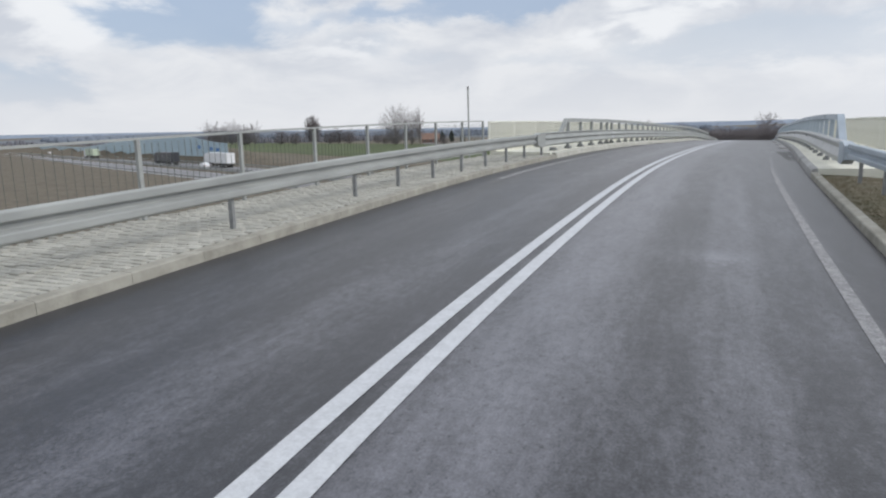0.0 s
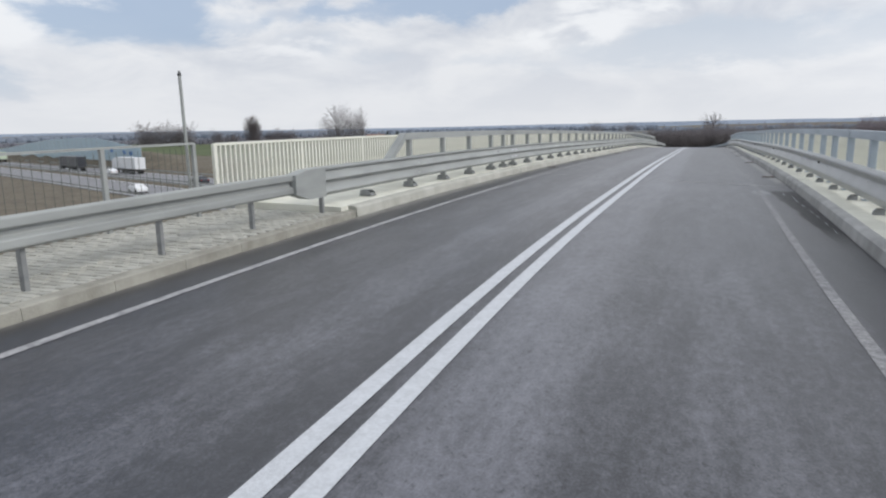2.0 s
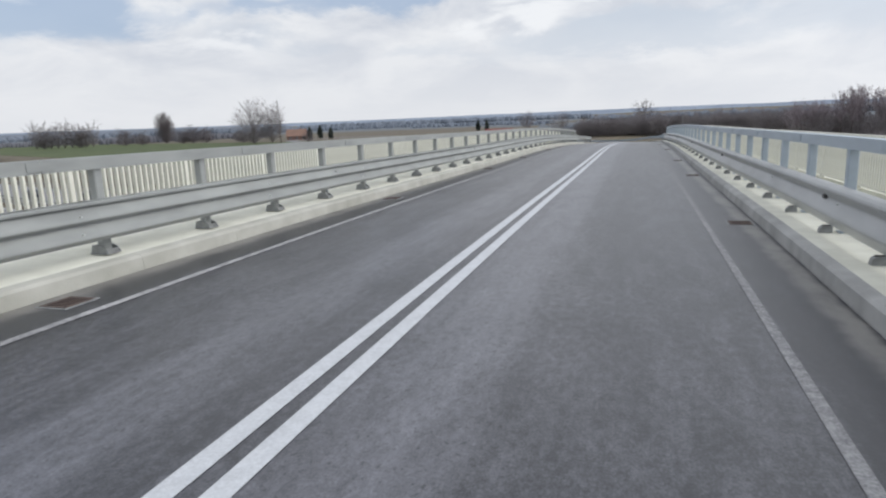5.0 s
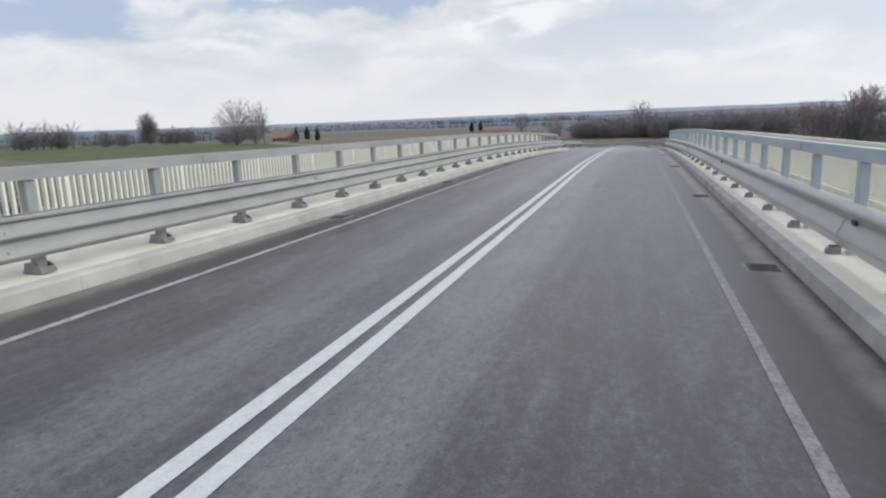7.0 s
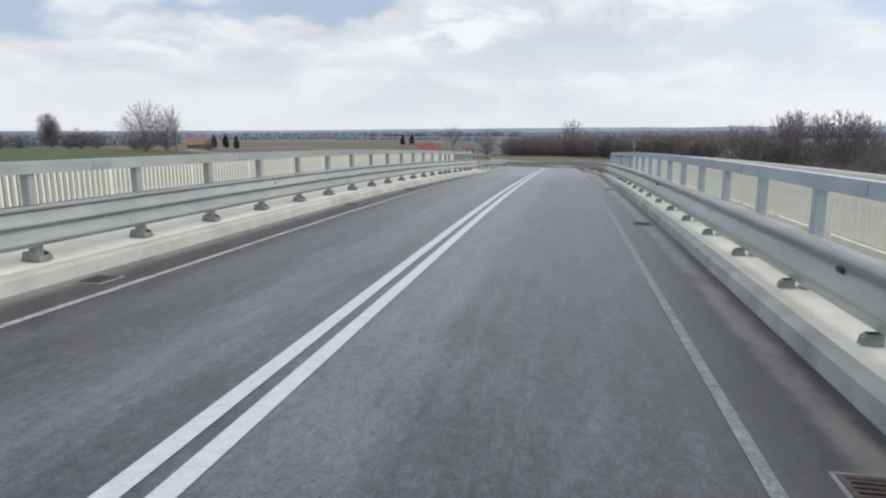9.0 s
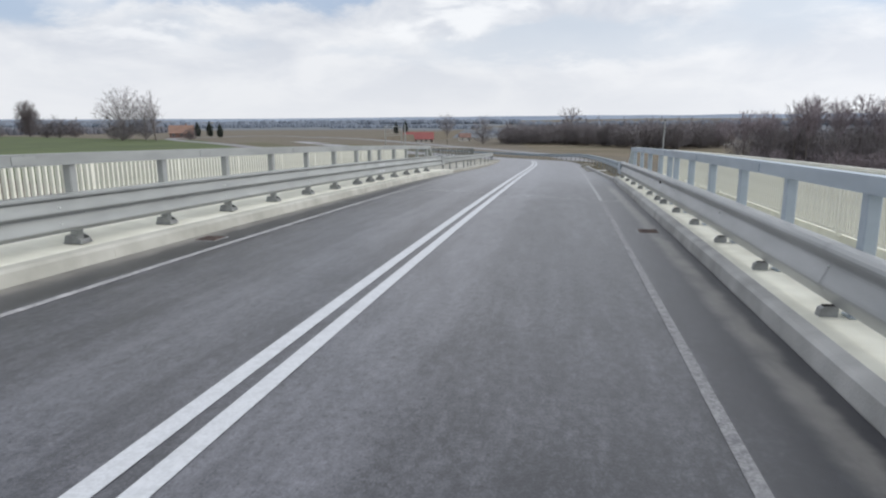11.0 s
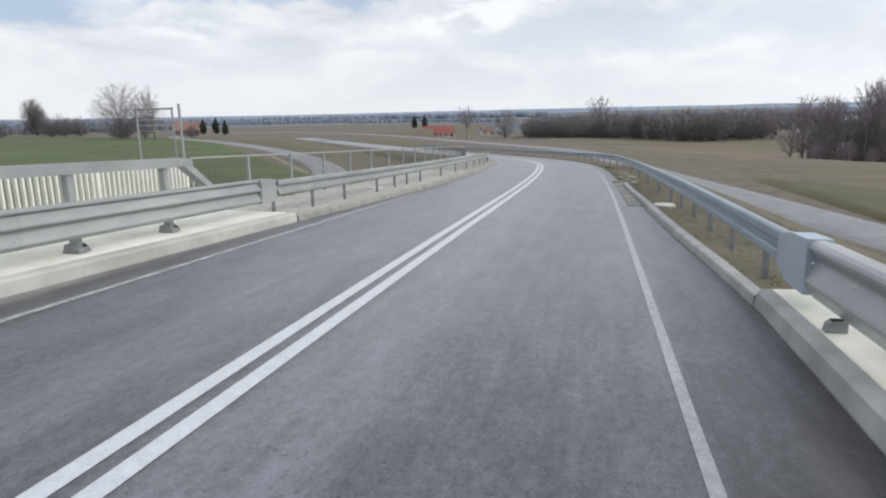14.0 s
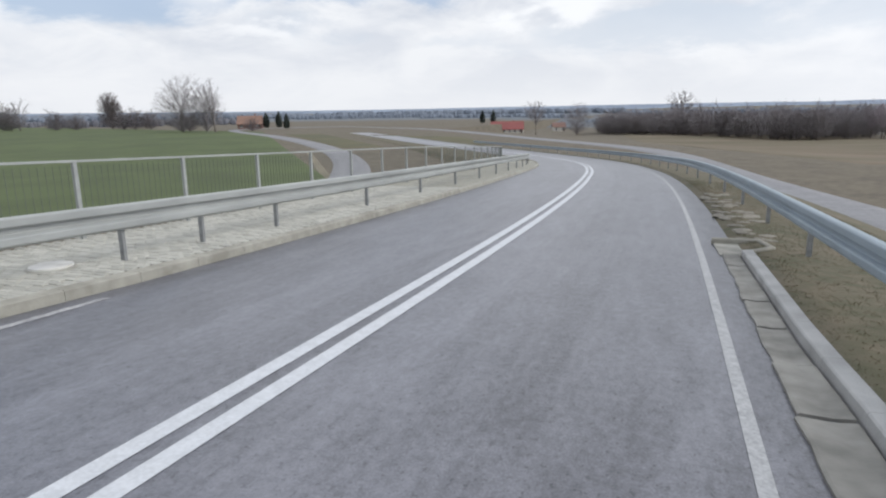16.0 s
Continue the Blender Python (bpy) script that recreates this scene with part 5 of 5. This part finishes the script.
def plant(meshes, x, y, name="bare_tree", label="", group="", turn=0.0, scale=1.0, wide=1.0, crown_mat="twig", dz=0.0):
    t = thing(name, label, "tree", group)
    t.matrix_basis = Matrix.Translation((x, y, float(ground_z(x, y)) + dz)) @ Matrix.Rotation(turn, 4, "Z") @ Matrix.Diagonal((scale * wide, scale * wide, scale, 1))
    link("trunk", meshes[0], "bark", t)
    link("crown", meshes[1], crown_mat, t)
    return t


big = bare_tree_meshes(20, 3, 0.06, 0.50, 90, 11, 7, 0.020, top=0.62)
slim = bare_tree_meshes(20, 8, 0.25, 0.20, 40, 8, 5, 0.022, stems=2, lean=-0.25)
dense = bare_tree_meshes(17, 12, 0.04, 0.38, 110, 11, 8, 0.045, top=0.6)
small = bare_tree_meshes(10, 21, 0.0, 0.50, 60, 9, 7, 0.035, top=0.6)
open_tree = bare_tree_meshes(17, 33, 0.52, 0.30, 40, 8, 6, 0.032, top=0.75)
wood_kinds = [bare_tree_meshes(13, 40 + i, 0.08, 0.36, 40, 7, 6, 0.036, top=0.66, ragged=0.2) for i in range(4)]
tall_kinds = [bare_tree_meshes(13, 70 + i, 0.50, 0.24, 34, 9, 7, 0.017, ragged=0.14, top=0.74) for i in range(3)]
round_kinds = [bare_tree_meshes(15, 90 + i, 0.66, 0.155, 26, 9, 8, 0.021, ragged=0.10, top=0.8) for i in range(3)]
shrub = bare_tree_meshes(4.5, 55, 0.0, 0.42, 30, 6, 4, 0.026)

plant(big, -183.6, 316.9, label="tall bare tree with a broad fine-twigged crown", crown_mat="twig_grey", wide=1.05)
plant(big, -176, 322, label="tall bare tree beside a broader one", crown_mat="twig_grey", turn=2.0, scale=0.80, wide=0.9)
plant(slim, -168.7, 317.9, label="slender bare tree leaning slightly", crown_mat="twig_grey")
plant(dense, -299, 391, label="dark round-crowned tree at the field edge", scale=1.1, wide=0.9)
for x, y, sc in ((-301, 357, 0.95), (-292, 361, 0.8), (-262, 371, 1.0), (-255, 374, 0.9), (-268, 369, 0.85), (-330, 352, 0.9), (-352, 345, 0.8), (-236, 380, 0.6), (-205, 340, 0.6), (-196, 335, 0.7), (-160, 330, 0.5)):
    plant(small, x, y, label="dark bare tree in a field hedge", group="hedge trees", turn=x, scale=sc, wide=1.2)
for i in range(9):
    plant(wood_kinds[i % 4], -349 + i * 3.6, 337 + i * 1.8, label="bare tree in a dense far row", group="far row trees", turn=i * 1.3, scale=1.0 + 0.12 * math.sin(i * 2.3), wide=1.3, crown_mat="twig_grey")
plant(open_tree, -63.6, 430.9, label="bare tree with an open crown near a house", scale=0.95, crown_mat="twig_grey")
plant(big, -47, 458.5, label="grey bare tree near a house", scale=0.76, crown_mat="twig_grey")
plant(open_tree, 5.5, 468, label="tall bare tree rising over a wood", scale=1.20, wide=1.0)
rng = random.Random(11)
# dark wood to the right of the road
for i in range(98):
    if i < 14:
        x, y = 47.5 + 2.6 * i + rng.uniform(-0.9, 0.9), 243 + 12 * rng.random()
        dome = 0.86 + 0.26 * min(1, max(0, (x - 54) / 5)) * (1 - max(0, (x - 70) / 18) ** 2)
        sc, kind = dome * rng.uniform(0.95, 1.05), round_kinds[i % 3]
    elif i < 54:
        x, y = 50 + 36 * rng.random(), 240 + 34 * rng.random()
        sc, kind = rng.uniform(0.70, 0.84), wood_kinds[i % 4]
    elif i < 66:
        x, y = 72 + 22 * rng.random(), 372 + 26 * rng.random()
        sc, kind = rng.uniform(0.85, 1.05), tall_kinds[i % 3]
    else:
        x, y = 83 + 80 * rng.random(), 246 + 46 * rng.random()
        sc, kind = rng.uniform(0.62, 0.76), wood_kinds[i % 4]
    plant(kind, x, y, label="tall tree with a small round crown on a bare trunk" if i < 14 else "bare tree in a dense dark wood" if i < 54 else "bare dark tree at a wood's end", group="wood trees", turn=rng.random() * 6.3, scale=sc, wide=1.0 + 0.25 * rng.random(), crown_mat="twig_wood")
for i in range(72):
    x = 46 + 112 * (i + rng.random()) / 72
    y = 230 + 11 * rng.random() + (6 if x < 62 else 0) + (8 if x > 84 else 0)
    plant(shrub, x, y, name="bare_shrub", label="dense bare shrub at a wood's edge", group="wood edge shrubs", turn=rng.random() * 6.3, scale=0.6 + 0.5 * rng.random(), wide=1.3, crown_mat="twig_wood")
# a lower wood that fills the valley further off; its near edge comes closer towards the road's right
near_edge = taper((-38, 470), (-31, 455), (5, 436), (24, 412), (38, 386), (52, 376), (100, 420))
placed = 0
while placed < 235:
    x = -38 + 128 * rng.random()
    y = float(near_edge(x)) + 95 * rng.random() ** 1.6
    b = (x - 2.6) / (y - 104)
    if b > 0.25 or (0.185 < b < 0.205 and y < 430 and rng.random() < 0.5):
        continue
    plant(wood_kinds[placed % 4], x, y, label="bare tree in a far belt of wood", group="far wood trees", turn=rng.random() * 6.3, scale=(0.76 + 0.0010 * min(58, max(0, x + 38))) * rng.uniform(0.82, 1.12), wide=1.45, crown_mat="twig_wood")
    placed += 1


def conifer(x, y, h):
    t = thing("conifer", "small dark green conifer near a farmhouse", "tree", "conifers")
    t.location = (x, y, float(ground_z(x, y)))
    part("trunk", cyl_bm(0.14, 0.05, h * 0.8, (0, 0, -0.2), 6), "bark", t)
    vs, fs = [], []
    rg = random.Random(int(abs(x * 7)))
    for k in range(220):
        z = h * (0.12 + 0.88 * rg.random())
        r = math.sin(math.pi * (0.12 + 0.86 * z / h)) * h * 0.22 + 0.1
        an = rg.random() * 6.283
        tip = Vector((math.cos(an) * r * rg.uniform(0.7, 1.1), math.sin(an) * r * rg.uniform(0.7, 1.1), z - 0.25 * r))
        root = Vector((0, 0, z + 0.1))
        side = Vector((-math.sin(an), math.cos(an), 0)) * (0.28 * r + 0.08)
        n = len(vs)
        vs += [root, tip + side, tip + Vector((0, 0, -0.15)), tip - side, (root + tip) / 2 + Vector((0, 0, 0.18))]
        fs += [(n, n + 1, n + 4), (n + 4, n + 1, n + 2), (n + 4, n + 2, n + 3), (n, n + 4, n + 3)]
    link("crown", mesh_of(vs, fs, "crown"), "conifer", t)


for x, y, h in ((-179.6, 368, 7.5), (-174, 370, 8.0), (-159, 353.6, 6.8), (-111.7, 500, 8.5), (-108, 512, 9.0)):
    conifer(x, y, h)

# ---- houses ----
M["orange_roof"] = material("orange_tile_roof", (0.27, 0.165, 0.125), (0.21, 0.13, 0.10), 1.0, 0.8)
M["red_roof"] = material("red_metal_roof", (0.28, 0.085, 0.078), (0.22, 0.065, 0.06), 0.8, 0.6)
M["plaster"] = material("pale_plaster", (0.62, 0.60, 0.55), (0.52, 0.50, 0.46), 0.8, 0.9)
M["brick_wall"] = material("reddish_brick", (0.235, 0.145, 0.12), (0.17, 0.105, 0.088), 1.2, 0.9)
M["pane"] = material("window_glass", (0.05, 0.06, 0.07), (0.035, 0.04, 0.05), 1, 0.1)


def house(x, y, w, d, eave, ridge, wall, roof, label, turn=0.0):
    h = thing("house", label, "house", "farmhouses")
    h.matrix_basis = Matrix.Translation((x, y, float(ground_z(x, y)) - 0.1)) @ Matrix.Rotation(turn, 4, "Z")
    part("wall", solid([(-d / 2, 0), (d / 2, 0), (d / 2, eave), (0, ridge - 0.15), (-d / 2, eave)], w, 0), wall, h)
    o, t = 0.5, 0.2
    k = (ridge - eave) / (d / 2)
    r = part("roof", solid([(-d / 2 - o, eave - o * k), (0, ridge), (d / 2 + o, eave - o * k), (d / 2 + o, eave - o * k + t), (0, ridge + t), (-d / 2 - o, eave - o * k + t)], w + 0.9, 0), roof, h)
    part("chimney", box_bm((0.6, 0.6, 1.6), (w * 0.2, 0.4, ridge + 0.3), 0.03), "brick_wall", r)
    n = max(2, int(w / 3))
    for i in range(n):
        xx = (i + 0.5) / n * w - w / 2
        fr = part("window", box_bm((1.25, 0.10, 1.35), (xx, -d / 2 - 0.02, eave * 0.55)), "white_cover", h)
        part("pane", box_bm((1.0, 0.06, 1.1), (xx, -d / 2 - 0.06, eave * 0.55)), "pane", fr)
    part("door", box_bm((0.95, 0.12, 2.05), (w / 2 - 0.9, -d / 2 - 0.03, 1.05)), "iron", h)


house(-187, 366, 11, 8, 2.6, 6.0, "brick_wall", "orange_roof", "low brick farmhouse with an orange tiled roof", 0.5)
house(-97, 505, 20, 10, 2.6, 7.0, "plaster", "red_roof", "long pale farmhouse with a red roof", 0.2)
house(-70, 537, 8, 7, 3.0, 5.5, "plaster", "brick_wall", "small pale farmhouse far off", 0.3)
house(66, 440, 11, 8, 3.0, 7.0, "brick_wall", "brick_wall", "reddish brick house beside a wood", -0.1)
house(86, 442, 9, 8, 3.0, 6.0, "plaster", "brick_wall", "pale house behind bare trees", -0.1)

# ---- far woods and hills ----
# Distance haze is painted into these three base colours as a blue-grey tint.
M["far_wood"] = material("far_woodland", (0.165, 0.168, 0.19), (0.12, 0.122, 0.142), 0.02, 0.95, vary=0.15, island=True)
M["hazed_forest"] = material("haze_tinted_forest", (0.185, 0.212, 0.255), (0.155, 0.18, 0.218), 0.01, 1.0, vary=0.15, island=True)
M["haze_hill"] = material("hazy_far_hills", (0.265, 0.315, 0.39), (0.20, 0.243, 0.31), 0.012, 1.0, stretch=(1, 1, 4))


def far_wood(name, bearing0, bearing1, dist, height, label, seed, count=420, mat="far_wood", dist1=None):
    """A belt of woodland made of many small tapering crowns."""
    rg = random.Random(seed)
    vs, fs = [], []
    for i in range(count):
        b = math.radians(bearing0 + (bearing1 - bearing0) * (i + rg.random()) / count)
        d = (dist + ((dist1 or dist) - dist) * i / count) * (1 + (0.10 if dist1 is None else 0.03) * rg.uniform(-1, 1))
        x, y = d * math.sin(b), 60 + d * math.cos(b)
        z = float(ground_z(np.array([x]), np.array([y]))[0]) - 1
        w = dist * math.radians(abs(bearing1 - bearing0)) / count * rg.uniform(1.6, 3.2)
        h = height * rg.uniform(0.8, 1.05)
        n = len(vs)
        m = 6
        for zz, rr in ((0, 0.9), (0.45, 1.0), (0.8, 0.7)):
            for k in range(m):
                a = 2 * math.pi * k / m + rg.uniform(-0.3, 0.3)
                vs.append((x + w * rr * math.cos(a) * rg.uniform(0.8, 1.2), y + w * rr * math.sin(a), z + h * zz * rg.uniform(0.85, 1.1)))
        vs.append((x, y, z + h))
        for j in range(2):
            for k in range(m):
                q = (k + 1) % m
                fs.append((n + j * m + k, n + j * m + q, n + (j + 1) * m + q, n + (j + 1) * m + k))
        for k in range(m):
            fs.append((n + 2 * m + k, n + 2 * m + (k + 1) % m, n + 3 * m))
    ob = link(name, mesh_of(vs, fs, name), mat)
    tagged(ob, label, "woodland", kind="stuff")


far_wood("far_woodland", -75, -48, 640, 5.0, "dark far belt of bare woodland", 1)
far_wood("far_woodland", -47, -33, 560, 6.0, "dark far hedges and trees", 2, 200)
far_wood("far_woodland", -32, -18, 900, 6.5, "dark far belt of woodland", 3, 260, "hazed_forest")
far_wood("far_woodland", -20, 2, 760, 5.5, "dark far belt of woodland", 4, 260, "hazed_forest")
# Both wood tones are raised towards mauve in place of distance haze.
M["dark_wood"] = material("dark_undergrowth", (0.26, 0.235, 0.25), (0.175, 0.158, 0.168), 0.3, 0.95, vary=0.3, island=True)
M["hazed_wood"] = material("haze_lifted_wood", (0.235, 0.205, 0.215), (0.165, 0.143, 0.15), 0.05, 0.95, vary=0.3, island=True)
far_wood("far_woodland", -5, 10.5, 440, 7.0, "far belt of bare wood in a haze-lifted brown", 7, 620, "hazed_wood", 375)
far_wood("undergrowth", 14.5, 23.5, 208, 7.5, "dense dark undergrowth of a bare wood", 8, 900, "dark_wood", 200)
far_wood("undergrowth", 23.5, 42, 212, 6.5, "low dark wood behind a meadow", 9, 500, "dark_wood", 240)
far_wood("far_woodland", 0, 40, 560, 8.0, "dark brown far wood behind fields", 5)
far_wood("far_woodland", -60, 40, 1500, 13.0, "dark distant forest under the hills", 6, 700, "hazed_forest")

vs, fs = [], []
n = 240
for i in range(n + 1):
    b = math.radians(-140 + 280 * i / n)
    top = 17.5 + 5 * noise.noise(Vector((i * 0.045, 0.3, 0))) + 2.5 * noise.noise(Vector((i * 0.3, 5, 0))) 
    for k, (d, z) in enumerate(((2500, -30), (2650, top * 0.8), (2900, top), (3200, -30))):
        vs.append((d * math.sin(b), 60 + d * math.cos(b), z))
for i in range(n):
    for k in range(3):
        fs.append((i * 4 + k, (i + 1) * 4 + k, (i + 1) * 4 + k + 1, i * 4 + k + 1))
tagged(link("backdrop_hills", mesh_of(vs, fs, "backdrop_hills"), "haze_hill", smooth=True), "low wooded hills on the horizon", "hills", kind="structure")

# ---- paving blocks, the nearest as parts ----


def paver_mesh():
    bm = box_bm((0.197, 0.097, 0.06), (0, 0, 0.0), 0.009)
    me = bpy.data.meshes.new("paving_block")
    bm.to_mesh(me)
    bm.free()
    return me


PAVER = paver_mesh()


def lay(base, s0, s1, first, last, seed):
    """Blocks in rows across the strip; those within first..last are pieces of their own, the rest one mesh."""
    rg = random.Random(seed)
    vs, fs = [], []
    pv = [v.co.copy() for v in PAVER.vertices]
    pf = [tuple(p.vertices) for p in PAVER.polygons]
    s, row = s0, 0
    made = 0
    while s < s1:
        u0 = float(kerb_left(s)) - 0.18 - 0.1
        u = u0 - (0.1 if row % 2 else 0.0)
        while u > -6.3:
            m = frame_at(s, u, 0.086 + rg.uniform(-0.008, 0.006) + 0.02 * noise.noise(Vector((s * 0.6, u * 0.8, seed)))) @ Matrix.Rotation(rg.uniform(-0.05, 0.05), 4, "Z") @ Matrix.Rotation(rg.uniform(-0.05, 0.05), 4, "X")
            if first < s < last and made < 300 and u > -5.0:
                ob = link("paving_block", PAVER, "paver", base)
                ob.matrix_basis = m
                made += 1
            else:
                k = len(vs)
                vs += [m @ v for v in pv]
                fs += [tuple(k + i for i in f) for f in pf]
            u -= 0.203
        s += 0.103
        row += 1
    ob = link("paving_blocks", mesh_of(vs, fs, "paving_blocks"), "paver_many", base)
    tagged(ob, "", kind="stuff")


M["paver_many"] = material("concrete_pavers", (0.50, 0.49, 0.44), (0.31, 0.305, 0.27), 5.0, 0.9, bump=0.3, vary=0.6, island=True)
lay(pave_a, 3.0, LEFT_0 - 0.1, 9.0, 16.0, 1)
lay(pave_b, LEFT_1 + 0.1, 128.0, 109.0, 118.0, 2)

# ---- tufts of dry grass on the verges ----
M["tuft"] = material("dry_grass_blades", (0.20, 0.166, 0.118), (0.13, 0.122, 0.07), 0.8, 0.9, vary=0.15, island=True)


def tufts(name, s0, s1, u_lo, u_hi, h0, count, seed, tall=0.09):
    rg = random.Random(seed)
    vs, fs = [], []
    for _ in range(count):
        s, u = rg.uniform(s0, s1), rg.uniform(0, 1)
        lo = float(u_lo(s)) if callable(u_lo) else u_lo
        u = lo + (u_hi - lo) * u
        if noise.noise(Vector((s * 0.8, u * 1.4, seed))) < -0.6:
            continue
        base = at(s, u, h0(u))
        for _b in range(5):
            an, ln = rg.uniform(0, 6.283), tall * rg.uniform(0.4, 1.3)
            d = Vector((math.cos(an), math.sin(an), 0))
            w = Vector((-d.y, d.x, 0)) * 0.004
            p = Vector(base) + Vector((rg.uniform(-0.05, 0.05), rg.uniform(-0.05, 0.05), -0.01))
            n = len(vs)
            vs += [p - w, p + w, p + d * ln * 0.4 + Vector((0, 0, ln * 0.7)), p + d * ln + Vector((0, 0, ln * 0.8))]
            fs += [(n, n + 1, n + 2), (n + 1, n + 3, n + 2)]
    ob = link(name, mesh_of(vs, fs, name), "tuft")
    tagged(ob, "sparse tufts of dry grass on the verge", "grass", kind="stuff")


slope_r = taper((3.8, 0.07), (4.6, 0.05), (6.2, -0.05), (7.6, -0.4))
tufts("grass_tufts", 100.6, 135, lambda s: kerb_right(s) + 0.2, 6.6, slope_r, 12000, 1, 0.022)
tufts("grass_tufts", 4, 18.4, lambda s: kerb_right(s) + 0.2, 6.6, slope_r, 11000, 2, 0.024)
